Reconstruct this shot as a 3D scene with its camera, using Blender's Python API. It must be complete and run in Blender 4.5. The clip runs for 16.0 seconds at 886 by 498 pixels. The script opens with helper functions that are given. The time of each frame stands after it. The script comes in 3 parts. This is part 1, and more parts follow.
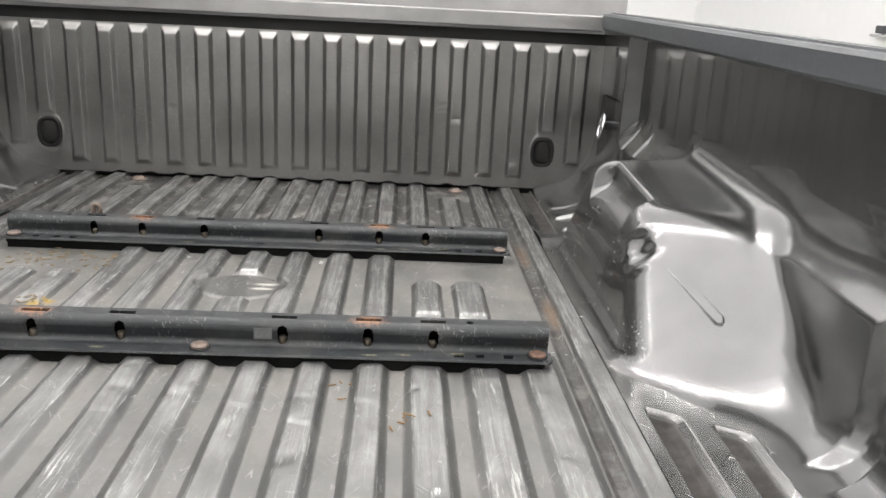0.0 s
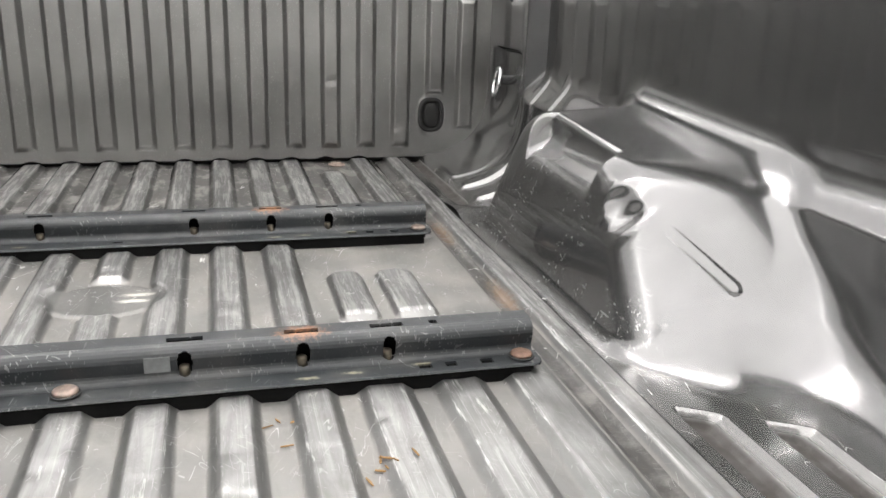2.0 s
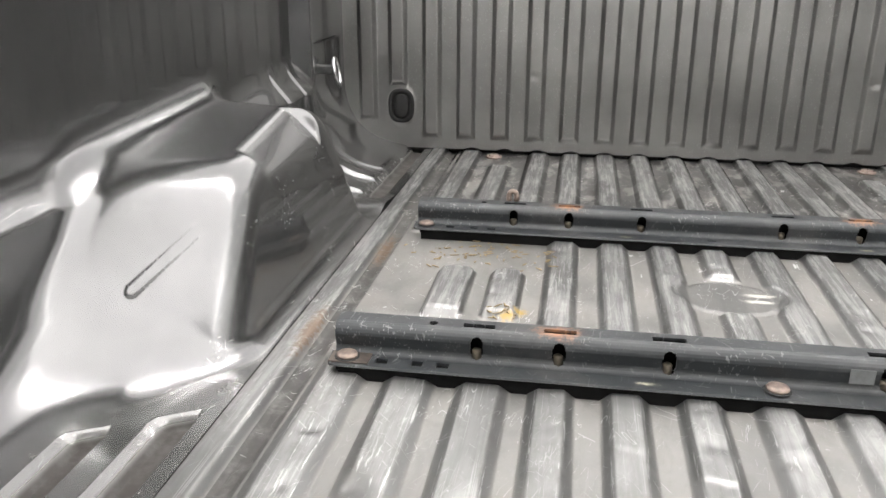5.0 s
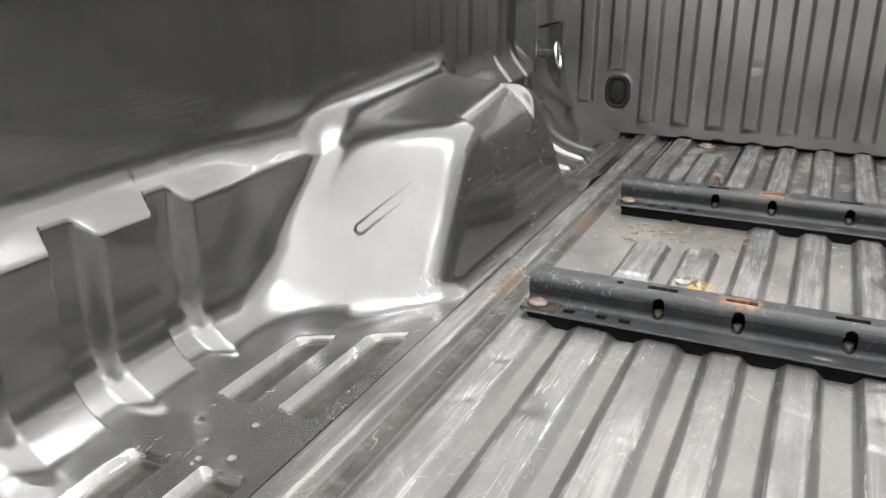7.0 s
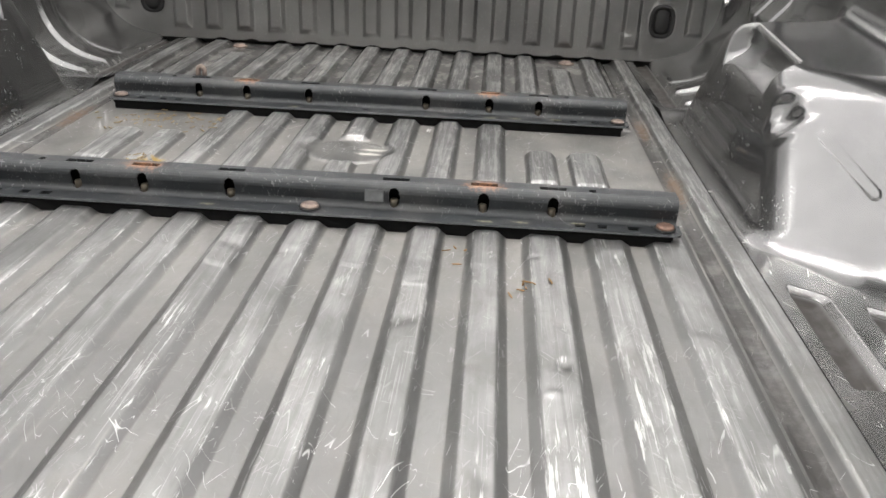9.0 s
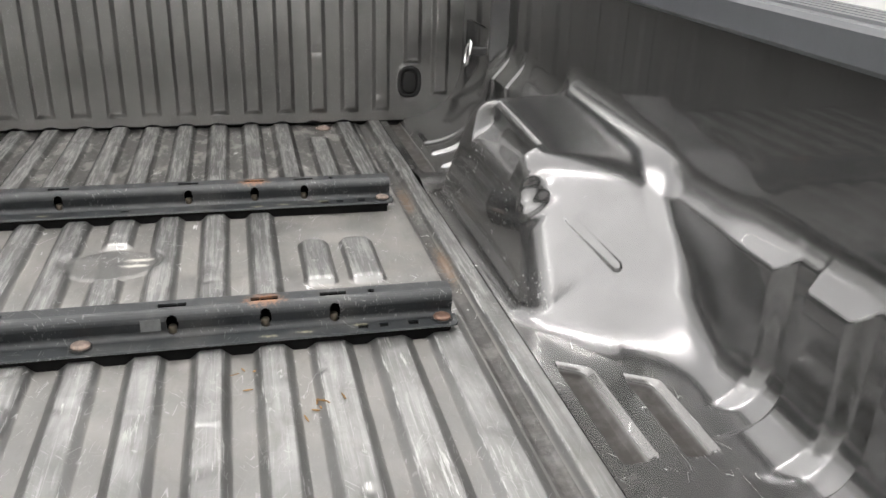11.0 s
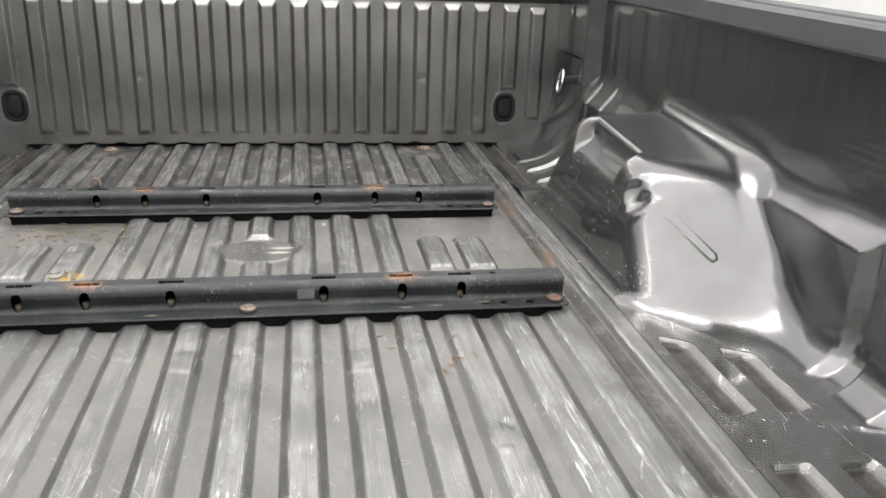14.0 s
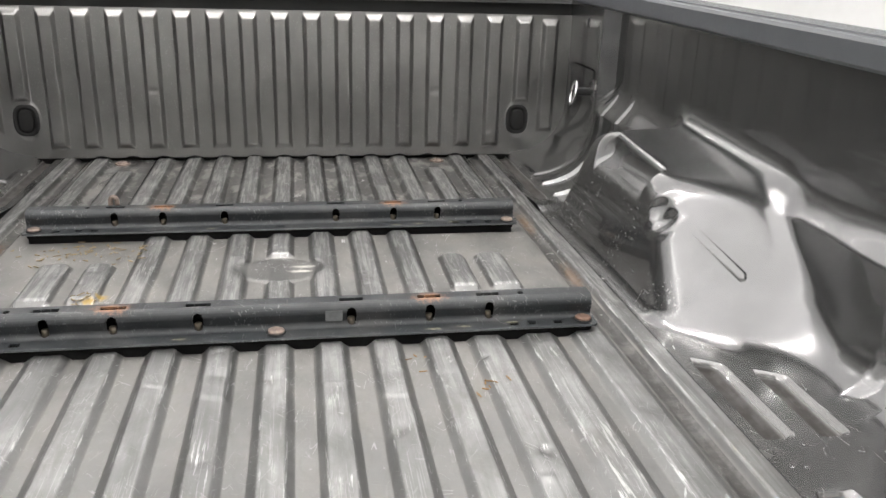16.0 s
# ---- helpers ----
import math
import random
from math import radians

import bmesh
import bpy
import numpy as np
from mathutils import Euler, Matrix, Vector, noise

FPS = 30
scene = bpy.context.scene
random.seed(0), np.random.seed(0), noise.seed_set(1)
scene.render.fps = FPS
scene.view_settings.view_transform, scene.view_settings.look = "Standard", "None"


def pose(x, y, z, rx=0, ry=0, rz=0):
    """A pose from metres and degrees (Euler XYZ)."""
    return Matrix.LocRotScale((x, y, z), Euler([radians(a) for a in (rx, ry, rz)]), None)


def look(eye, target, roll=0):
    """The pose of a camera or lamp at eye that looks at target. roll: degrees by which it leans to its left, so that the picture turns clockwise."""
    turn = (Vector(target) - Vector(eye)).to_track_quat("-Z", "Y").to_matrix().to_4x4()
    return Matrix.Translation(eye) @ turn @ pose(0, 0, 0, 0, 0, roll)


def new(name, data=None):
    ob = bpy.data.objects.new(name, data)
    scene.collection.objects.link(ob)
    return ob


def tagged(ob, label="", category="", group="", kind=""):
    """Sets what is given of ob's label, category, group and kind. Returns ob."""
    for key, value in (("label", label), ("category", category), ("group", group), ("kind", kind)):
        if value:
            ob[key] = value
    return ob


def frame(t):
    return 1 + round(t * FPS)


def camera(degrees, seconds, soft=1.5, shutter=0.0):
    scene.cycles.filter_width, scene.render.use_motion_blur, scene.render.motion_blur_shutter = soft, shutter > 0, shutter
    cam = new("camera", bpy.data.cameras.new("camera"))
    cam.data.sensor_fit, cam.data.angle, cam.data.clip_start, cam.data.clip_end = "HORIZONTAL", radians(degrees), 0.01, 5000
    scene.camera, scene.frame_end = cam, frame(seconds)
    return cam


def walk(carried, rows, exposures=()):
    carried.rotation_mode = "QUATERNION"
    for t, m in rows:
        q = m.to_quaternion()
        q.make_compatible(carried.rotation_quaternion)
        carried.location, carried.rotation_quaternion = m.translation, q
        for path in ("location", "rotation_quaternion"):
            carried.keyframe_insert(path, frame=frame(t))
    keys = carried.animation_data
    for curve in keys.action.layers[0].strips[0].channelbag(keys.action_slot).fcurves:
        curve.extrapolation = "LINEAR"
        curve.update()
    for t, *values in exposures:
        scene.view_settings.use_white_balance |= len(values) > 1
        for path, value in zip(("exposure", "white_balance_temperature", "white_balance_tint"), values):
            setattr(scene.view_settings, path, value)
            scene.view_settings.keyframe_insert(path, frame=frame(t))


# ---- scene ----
cam = camera(55.8, 16.0)
PATH = [
    (0, (0.296, -1.244, 0.554), (0.405, 0.667, -0.024), 3.0),
    (0.5, (0.329, -1.122, 0.529), (0.668, 0.76, -0.056), 3.3),
    (1, (0.311, -1.015, 0.49), (0.744, 0.846, -0.103), 2.0),
    (1.5, (0.241, -0.965, 0.472), (0.716, 0.883, -0.129), 1.7),
    (2, (0.172, -0.934, 0.459), (0.678, 0.903, -0.149), 2.0),
    (2.5, (0.089, -0.924, 0.457), (0.596, 0.91, -0.161), 2.4),
    (3, (-0.014, -0.925, 0.464), (0.303, 0.945, -0.172), 1.2),
    (3.5, (-0.105, -0.93, 0.469), (-0.002, 0.96, -0.177), 0.4),
    (4, (-0.163, -0.931, 0.477), (-0.213, 0.959, -0.177), 0.1),
    (4.5, (-0.214, -0.942, 0.489), (-0.375, 0.939, -0.173), 0.4),
    (5, (-0.249, -0.973, 0.503), (-0.55, 0.89, -0.16), 0.3),
    (5.2, (-0.257, -0.986, 0.51), (-0.623, 0.864, -0.156), 0.2),
    (7.3, (-0.161, -1.109, 0.485), (-0.958, 0.588, -0.211), 0.6),
    (7.5, (-0.11, -1.124, 0.48), (-0.909, 0.563, -0.238), 0.6),
    (8, (0.037, -1.155, 0.483), (-0.726, 0.519, -0.3), 1.1),
    (8.5, (0.175, -1.172, 0.478), (-0.204, 0.615, -0.337), 1.6),
    (9, (0.254, -1.186, 0.487), (0.167, 0.632, -0.342), 2.5),
    (9.5, (0.296, -1.185, 0.524), (0.416, 0.623, -0.322), 2.8),
    (9.7, (0.299, -1.178, 0.545), (0.498, 0.619, -0.311), 2.8),
    (11.8, (0.178, -1.144, 0.629), (0.677, 0.655, -0.09), 1.6),
    (12, (0.161, -1.133, 0.629), (0.676, 0.664, -0.082), 1.7),
    (12.5, (0.075, -1.112, 0.638), (0.625, 0.679, -0.06), 2.4),
    (13, (0.017, -1.128, 0.641), (0.478, 0.691, -0.05), 1.8),
    (13.5, (0.054, -1.204, 0.609), (0.403, 0.641, -0.08), 1.5),
    (14, (0.098, -1.338, 0.595), (0.418, 0.515, -0.087), 2.0),
    (14.5, (0.115, -1.499, 0.58), (0.437, 0.358, -0.089), 2.0),
    (15, (0.097, -1.545, 0.55), (0.419, 0.316, -0.109), 2.0),
    (15.5, (0.108, -1.441, 0.597), (0.432, 0.417, -0.065), 1.9),
    (16, (0.046, -1.31, 0.619), (0.377, 0.543, -0.057), 1.8),
]
walk(cam, [(t, look(eye, target, roll)) for t, eye, target, roll in PATH],
     exposures=[(0.0, 1.0), (1.0, 0.98), (2.0, 1.32), (3.0, 1.37), (5.0, 1.35), (7.5, 1.14), (8.0, 1.04), (16.0, 1.02)])


# ---------------------------------------------------------------- light
world = bpy.data.worlds.new("world")
scene.world = world
world.use_nodes = True
world.node_tree.nodes["Background"].inputs[0].default_value = (0.9, 0.95, 1.0, 1)
world.node_tree.nodes["Background"].inputs[1].default_value = 0.05
LED_STRENGTH = 90.0
TUBE = 0.007             # half the width of a tube
REAR_PANEL_STRENGTH, FRONT_FILL_STRENGTH = 1.24, 0.56


# ---------------------------------------------------------------- helpers
def smooth(a, b, v):
    t = np.clip((v - a) / (b - a), 0.0, 1.0)
    return t * t * (3 - 2 * t)


def smin(a, b, k):
    h = np.clip(0.5 + 0.5 * (b - a) / k, 0.0, 1.0)
    return b + (a - b) * h - k * h * (1 - h)


def smax(a, b, k):
    return -smin(-a, -b, k)


def shade_smooth(me):
    me.polygons.foreach_set("use_smooth", np.ones(len(me.polygons), dtype=bool))


def array_mesh(name, verts, faces, normals=None, flat=False):
    """A mesh from computed arrays of vertices and quads."""
    me = bpy.data.meshes.new(name)
    verts, faces = np.asarray(verts, float), np.asarray(faces, int)
    me.vertices.add(len(verts))
    me.vertices.foreach_set("co", verts.ravel())
    me.loops.add(faces.size)
    me.loops.foreach_set("vertex_index", faces.ravel())
    me.polygons.add(len(faces))
    me.polygons.foreach_set("loop_start", np.arange(len(faces)) * faces.shape[1])
    me.update(calc_edges=True)
    me.validate()
    if not flat:
        shade_smooth(me)
    if normals is not None:
        me.normals_split_custom_set_from_vertices([tuple(n) for n in normals])
    return me


def put(name, me, material, parent=None, label=""):
    ob = new(name, me)
    if material is not None and not me.materials:
        me.materials.append(material)
    if parent is not None:
        ob.parent = parent
    return tagged(ob, label)


def part(name, bm, material, parent=None, label="", smooth_faces=False, place=None):
    """Links a bmesh as one mesh object under a thing or a part."""
    me = bpy.data.meshes.new(name)
    bmesh.ops.recalc_face_normals(bm, faces=bm.faces)
    bm.to_mesh(me)
    bm.free()
    if smooth_faces:
        shade_smooth(me)
    ob = put(name, me, material, parent, label)
    if place is not None:
        ob.matrix_basis = place
    return ob


def empty(name, x=0, y=0, z=0):
    ob = new(name)
    ob.empty_display_size = 0.1
    ob.location = (x, y, z)
    return ob


def box_bm(x0, x1, y0, y1, z0, z1, bevel=0.0, segments=2, bm=None):
    bm = bm or bmesh.new()
    made = bmesh.ops.create_cube(bm, size=1.0)["verts"]
    bmesh.ops.scale(bm, vec=(x1 - x0, y1 - y0, z1 - z0), verts=made)
    bmesh.ops.translate(bm, vec=((x0 + x1) / 2, (y0 + y1) / 2, (z0 + z1) / 2), verts=made)
    if bevel:
        edges = list({e for v in made for e in v.link_edges})
        bmesh.ops.bevel(bm, geom=edges, offset=bevel, segments=segments, affect="EDGES", profile=0.5)
    return bm


def lathe_bm(profile, segments=32):
    """A turned form about z from (radius, height) pairs."""
    bm = bmesh.new()
    rings = []
    for r, h in profile:
        rings.append([bm.verts.new((r * math.cos(a), r * math.sin(a), h)) for a in (2 * math.pi * k / segments for k in range(segments))])
    for a, b in zip(rings, rings[1:]):
        for k in range(segments):
            bm.faces.new((a[k], a[(k + 1) % segments], b[(k + 1) % segments], b[k]))
    bm.faces.new(rings[-1])
    bm.faces.new(list(reversed(rings[0])))
    return bm


def tube_bm(points, radius, segments=10, closed=False):
    """A round bar along a line of points."""
    bm = bmesh.new()
    pts = [Vector(p) for p in points]
    n = len(pts)
    rings = []
    side = None
    for i, p in enumerate(pts):
        a = pts[(i - 1) % n] if closed or i else pts[0]
        b = pts[(i + 1) % n] if closed or i < n - 1 else pts[-1]
        way = (b - a).normalized()
        if side is None:
            side = way.orthogonal().normalized()
        side = (side - way * side.dot(way)).normalized()
        up = way.cross(side)
        rings.append([bm.verts.new(p + radius * (side * math.cos(t) + up * math.sin(t))) for t in (2 * math.pi * k / segments for k in range(segments))])
    for i in range(n if closed else n - 1):
        a, b = rings[i], rings[(i + 1) % n]
        for k in range(segments):
            bm.faces.new((a[k], a[(k + 1) % segments], b[(k + 1) % segments], b[k]))
    if not closed:
        bm.faces.new(list(reversed(rings[0])))
        bm.faces.new(rings[-1])
    return bm


def surface_net(f, lo, hi, step):
    """The zero surface of a distance field f(x, y, z), as vertices, quads and normals."""
    axes = [np.arange(a, b + step / 2, step) for a, b in zip(lo, hi)]
    d = f(axes[0][:, None, None], axes[1][None, :, None], axes[2][None, None, :])
    inside = d < 0
    nx, ny, nz = d.shape
    total = np.zeros((nx - 1, ny - 1, nz - 1, 3))
    count = np.zeros((nx - 1, ny - 1, nz - 1))
    for axis in range(3):
        a = [slice(None)] * 3
        b = [slice(None)] * 3
        a[axis], b[axis] = slice(0, -1), slice(1, None)
        da, db = d[tuple(a)], d[tuple(b)]
        cross = inside[tuple(a)] != inside[tuple(b)]
        where = np.argwhere(cross)
        t = da[cross] / (da[cross] - db[cross])
        pos = where.astype(float)
        pos[:, axis] += t
        others = [k for k in range(3) if k != axis]
        for i in (0, 1):
            for j in (0, 1):
                cell = where.copy()
                cell[:, others[0]] -= i
                cell[:, others[1]] -= j
                ok = np.all((cell >= 0) & (cell < np.array(count.shape)), axis=1)
                c = cell[ok]
                np.add.at(total, (c[:, 0], c[:, 1], c[:, 2]), pos[ok])
                np.add.at(count, (c[:, 0], c[:, 1], c[:, 2]), 1)
    used = count > 0
    index = -np.ones(count.shape, int)
    index[used] = np.arange(used.sum())
    verts = total[used] / count[used][:, None] * step + np.array(lo)
    quads = []
    for axis in range(3):
        a = [slice(None)] * 3
        b = [slice(None)] * 3
        a[axis], b[axis] = slice(0, -1), slice(1, None)
        cross = inside[tuple(a)] != inside[tuple(b)]
        where = np.argwhere(cross)
        flip = inside[tuple(a)][cross]
        o0, o1 = (axis + 1) % 3, (axis + 2) % 3
        ok = (where[:, o0] > 0) & (where[:, o1] > 0)
        for k in (o0, o1):
            ok &= where[:, k] < d.shape[k] - 1
        where, flip = where[ok], flip[ok]
        corners = []
        for i, j in ((1, 1), (0, 1), (0, 0), (1, 0)):
            c = where.copy()
            c[:, o0] -= i
            c[:, o1] -= j
            corners.append(index[c[:, 0], c[:, 1], c[:, 2]])
        q = np.stack(corners, 1)
        q[~flip] = q[~flip][:, ::-1]
        quads.append(q)
    quads = np.concatenate(quads)
    quads = quads[(quads >= 0).all(1)]
    e = step * 0.2

    def gradient(v):
        x, y, z = v.T
        return np.stack([f(x + e, y, z) - f(x - e, y, z), f(x, y + e, z) - f(x, y - e, z), f(x, y, z + e) - f(x, y, z - e)], 1) / (2 * e)

    for _ in range(2):
        g = gradient(verts)
        shift = g * (f(*verts.T) / np.maximum((g * g).sum(1), 0.05))[:, None]
        verts = verts - np.clip(shift, -step / 2, step / 2)
    g = gradient(verts)
    return verts, quads, g / np.maximum(np.linalg.norm(g, axis=1), 1e-6)[:, None]


# ---------------------------------------------------------------- materials
class Nodes:
    """Short forms for building a node material."""

    def __init__(self, name):
        self.material = bpy.data.materials.new(name)
        self.material.use_nodes = True
        self.tree = self.material.node_tree
        self.bsdf = self.tree.nodes["Principled BSDF"]
        self.coords = self.add("ShaderNodeTexCoord").outputs["Object"]

    def add(self, kind, **values):
        node = self.tree.nodes.new(kind)
        if "operation" in values:
            node.operation = values["operation"]
        if "use_clamp" in values:
            node.use_clamp = values["use_clamp"]
        if "interpolation_type" in values:
            node.interpolation_type = values["interpolation_type"]
        if "data_type" in values:
            node.data_type = values["data_type"]
        return node

    def link(self, a, b):
        self.tree.links.new(a, b)

    def feed(self, socket, value):
        if isinstance(value, bpy.types.NodeSocket):
            self.link(value, socket)
        elif isinstance(value, (tuple, list)) and socket.type == "RGBA":
            socket.default_value = (*value, 1) if len(value) == 3 else value
        else:
            socket.default_value = value

    def math(self, op, a, b=0.0, c=0.0, clamp=False):
        node = self.add("ShaderNodeMath", operation=op, use_clamp=clamp)
        for k, v in enumerate((a, b, c)):
            self.feed(node.inputs[k], v)
        return node.outputs[0]

    def mapping(self, scale=(1, 1, 1), move=(0, 0, 0), turn=0.0):
        source = self.coords
        if turn:
            spin = self.add("ShaderNodeMapping")
            self.link(source, spin.inputs["Vector"])
            spin.inputs["Rotation"].default_value = (turn * 0.3, turn * 0.2, turn)
            source = spin.outputs[0]
        node = self.add("ShaderNodeMapping")
        self.link(source, node.inputs["Vector"])
        node.inputs["Scale"].default_value = scale
        node.inputs["Location"].default_value = move
        return node.outputs[0]

    def noise(self, scale, detail=4.0, rough=0.55, vector=None, distortion=0.0):
        node = self.add("ShaderNodeTexNoise")
        self.link(vector or self.coords, node.inputs["Vector"])
        node.inputs["Scale"].default_value = scale
        node.inputs["Detail"].default_value = detail
        node.inputs["Roughness"].default_value = rough
        node.inputs["Distortion"].default_value = distortion
        return node.outputs["Fac"]

    def ramp(self, value, a, b, lo=0.0, hi=1.0):
        node = self.add("ShaderNodeMapRange", interpolation_type="SMOOTHSTEP")
        self.feed(node.inputs["Value"], value)
        for key, v in (("From Min", a), ("From Max", b), ("To Min", lo), ("To Max", hi)):
            node.inputs[key].default_value = v
        return node.outputs[0]

    def mix(self, factor, a, b):
        node = self.add("ShaderNodeMix", data_type="RGBA")
        self.feed(node.inputs[0], factor)
        self.feed(node.inputs[6], a)
        self.feed(node.inputs[7], b)
        return node.outputs[2]

    def bump(self, height, strength=0.3, distance=0.001, normal=None):
        node = self.add("ShaderNodeBump")
        node.inputs["Strength"].default_value = strength
        node.inputs["Distance"].default_value = distance
        self.link(height, node.inputs["Height"])
        if normal is not None:
            self.link(normal, node.inputs["Normal"])
        return node.outputs[0]

    def near(self, points, r0, r1, stretch=(1, 1, 1)):
        """1 close to any of the points, 0 further off."""
        best = None
        for p in points:
            m = self.mapping(scale=stretch, move=tuple(-a * b for a, b in zip(p, stretch)))
            node = self.add("ShaderNodeVectorMath", operation="LENGTH")
            self.link(m, node.inputs[0])
            best = node.outputs["Value"] if best is None else self.math("MINIMUM", best, node.outputs["Value"])
        return best, r0, r1

    def hairlines(self, scale, width, turn, stretch, cover, seed):
        """Thin curved scratches: the level line of a noise, kept in patches only."""
        m = self.mapping(scale=stretch, move=(seed, seed * 0.7, 0), turn=turn)
        n = self.noise(scale, detail=1.5, rough=0.4, vector=m)
        line = self.ramp(self.math("ABSOLUTE", self.math("SUBTRACT", n, 0.5)), 0.0, width, 1.0, 0.0)
        patch = self.noise(27.0, detail=2, vector=self.mapping(move=(seed * 1.3, 4.0, seed)))
        area = self.noise(6.0, detail=3, vector=self.mapping(move=(seed * 2.1, seed, 2.0)))
        return self.math("MULTIPLY", self.math("MULTIPLY", line, self.ramp(patch, cover + 0.015, cover + 0.04)), self.ramp(area, 0.42, 0.6))

    def set(self, **values):
        for key, value in values.items():
            self.feed(self.bsdf.inputs[key.replace("_", " ").title().replace("Ior", "IOR")], value)
        return self.material


def paint(name, base, rough, scratches, coat_rough, dust=0.0, metallic=0.9, rust=(), wavy=0.25, worn=False, coat=0.8, flecks=0.0, zone=None, grime=None):
    """Dark grey metallic paint with a clear coat, more or less worn."""
    n = Nodes(name)
    broad = n.noise(5.0, detail=5)
    fine = n.noise(60.0, detail=3)
    colour = n.mix(n.ramp(broad, 0.3, 0.7), tuple(c * 0.86 for c in base), tuple(c * 1.12 for c in base))
    roughness = n.math("ADD", rough - 0.06, n.math("MULTIPLY", fine, 0.12))
    lines = None
    for k in range(scratches):
        turn, stretch = ((0.05, (6, 1, 1)), (0.9, (1, 3.5, 1)), (-0.5, (4, 1, 1)), (1.7, (2.0, 1, 1)), (0.25, (9, 1, 1)))[k % 5]
        deep = 1.25 if worn else 1.0
        one = n.hairlines((6, 9, 13, 8, 11)[k % 5], (0.0050, 0.0036, 0.0042, 0.0034, 0.0055)[k % 5] * deep, turn + 0.3 * (k // 5), stretch, (0.55, 0.57, 0.56, 0.585, 0.54)[k % 5] - (0.006 if worn else 0.0), 3.1 * k + 1)
        lines = one if lines is None else n.math("MAXIMUM", lines, one)
    metal = metallic
    if worn:
        part_y = n.add("ShaderNodeSeparateXYZ")
        n.link(n.coords, part_y.inputs[0])
        lines = n.math("MULTIPLY", lines, n.math("ADD", n.ramp(part_y.outputs["Y"], -0.62, -0.42, 0.7, 0.0), n.ramp(part_y.outputs["Y"], -0.25, 0.05, 0.35, 1.0)))
        # rib tops scuffed bright along their length, dust in the grooves, dark smears towards the front
        split = n.add("ShaderNodeSeparateXYZ")
        n.link(n.coords, split.inputs[0])
        tops = n.ramp(split.outputs["Z"], 0.0068, 0.0094)
        streak = n.ramp(n.noise(1.0, detail=5, rough=0.6, vector=n.mapping(scale=(70, 4.5, 1)), distortion=0.8), 0.30, 0.72, 0.25, 1.0)
        # Scuffing fades towards the tail, partly painting down the light that falls there.
        where = n.math("MULTIPLY", n.ramp(n.noise(4.0, detail=4), 0.38, 0.62, 0.25, 1.0), n.ramp(split.outputs["Y"], -0.80, -0.30, 0.40, 1.0))
        scuff = n.math("MULTIPLY", n.math("MULTIPLY", tops, streak), where)
        colour = n.mix(n.math("MULTIPLY", scuff, 0.70), colour, (0.48, 0.48, 0.475))
        thread = n.math("MULTIPLY", tops, n.ramp(n.noise(1.0, detail=2, rough=0.5, vector=n.mapping(scale=(420, 5, 1), move=(3, 6, 0))), 0.60, 0.68))
        colour = n.mix(n.math("MULTIPLY", thread, 0.22), colour, (0.66, 0.66, 0.65))
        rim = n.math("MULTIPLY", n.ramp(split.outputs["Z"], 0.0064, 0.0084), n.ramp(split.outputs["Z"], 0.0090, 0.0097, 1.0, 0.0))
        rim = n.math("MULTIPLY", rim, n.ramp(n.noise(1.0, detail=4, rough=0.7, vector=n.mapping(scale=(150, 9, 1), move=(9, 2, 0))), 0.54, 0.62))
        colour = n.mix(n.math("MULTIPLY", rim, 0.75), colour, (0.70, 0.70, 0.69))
        groove = n.math("MULTIPLY", n.ramp(split.outputs["Z"], 0.0008, 0.0036, 1.0, 0.0), n.ramp(n.noise(9.0, detail=6), 0.30, 0.68, 0.25, 0.72))
        groove = n.math("MULTIPLY", groove, n.ramp(split.outputs["Y"], -0.55, 0.1, 0.25, 1.0))
        colour = n.mix(groove, colour, (0.240, 0.225, 0.210))
        metal = n.math("SUBTRACT", metallic, n.math("MULTIPLY", groove, 0.9), clamp=True)
        roughness = n.math("ADD", roughness, n.math("MULTIPLY", groove, 0.2), clamp=True)
        front = n.math("ADD", n.ramp(split.outputs["Y"], 0.56, 0.68, 0.0, 0.4), n.ramp(split.outputs["Y"], -0.05, 0.06, 0.0, 0.6))
        rub = n.math("MULTIPLY", n.math("MULTIPLY", tops, front), n.ramp(n.noise(1.0, detail=6, rough=0.65, vector=n.mapping(scale=(130, 8, 1))), 0.46, 0.60))
        colour = n.mix(n.math("MULTIPLY", rub, 0.75), colour, (0.62, 0.62, 0.61))
        # clear coat still glossy in the grooves, rubbed dull on the rib tops
        coat_rough = n.ramp(split.outputs["Z"], 0.0022, 0.0075, 0.010, 0.25)
        coat = n.math("MULTIPLY", n.ramp(split.outputs["Z"], 0.0022, 0.0075, 0.9, 0.12), n.ramp(split.outputs["Y"], -0.12, 0.06, 0.04, 1.0))
        stain = n.ramp(n.noise(1.0, detail=7, rough=0.7, vector=n.mapping(scale=(30, 13, 1), move=(1, 7, 0)), distortion=0.6), 0.46, 0.66, 0.0, 0.30)
        colour = n.mix(stain, colour, (0.115, 0.111, 0.105))
        # Near-black wherever the surface dips below zero, broken up by noise.
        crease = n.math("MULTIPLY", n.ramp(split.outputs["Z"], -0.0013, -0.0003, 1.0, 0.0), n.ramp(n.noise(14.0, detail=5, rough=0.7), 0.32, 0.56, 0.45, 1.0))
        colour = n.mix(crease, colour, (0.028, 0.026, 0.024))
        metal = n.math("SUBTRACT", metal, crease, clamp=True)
        smear = n.math("MULTIPLY", n.ramp(n.noise(1.0, detail=4, vector=n.mapping(scale=(22, 9, 1))), 0.40, 0.50), n.ramp(split.outputs["Y"], 0.56, 0.68))
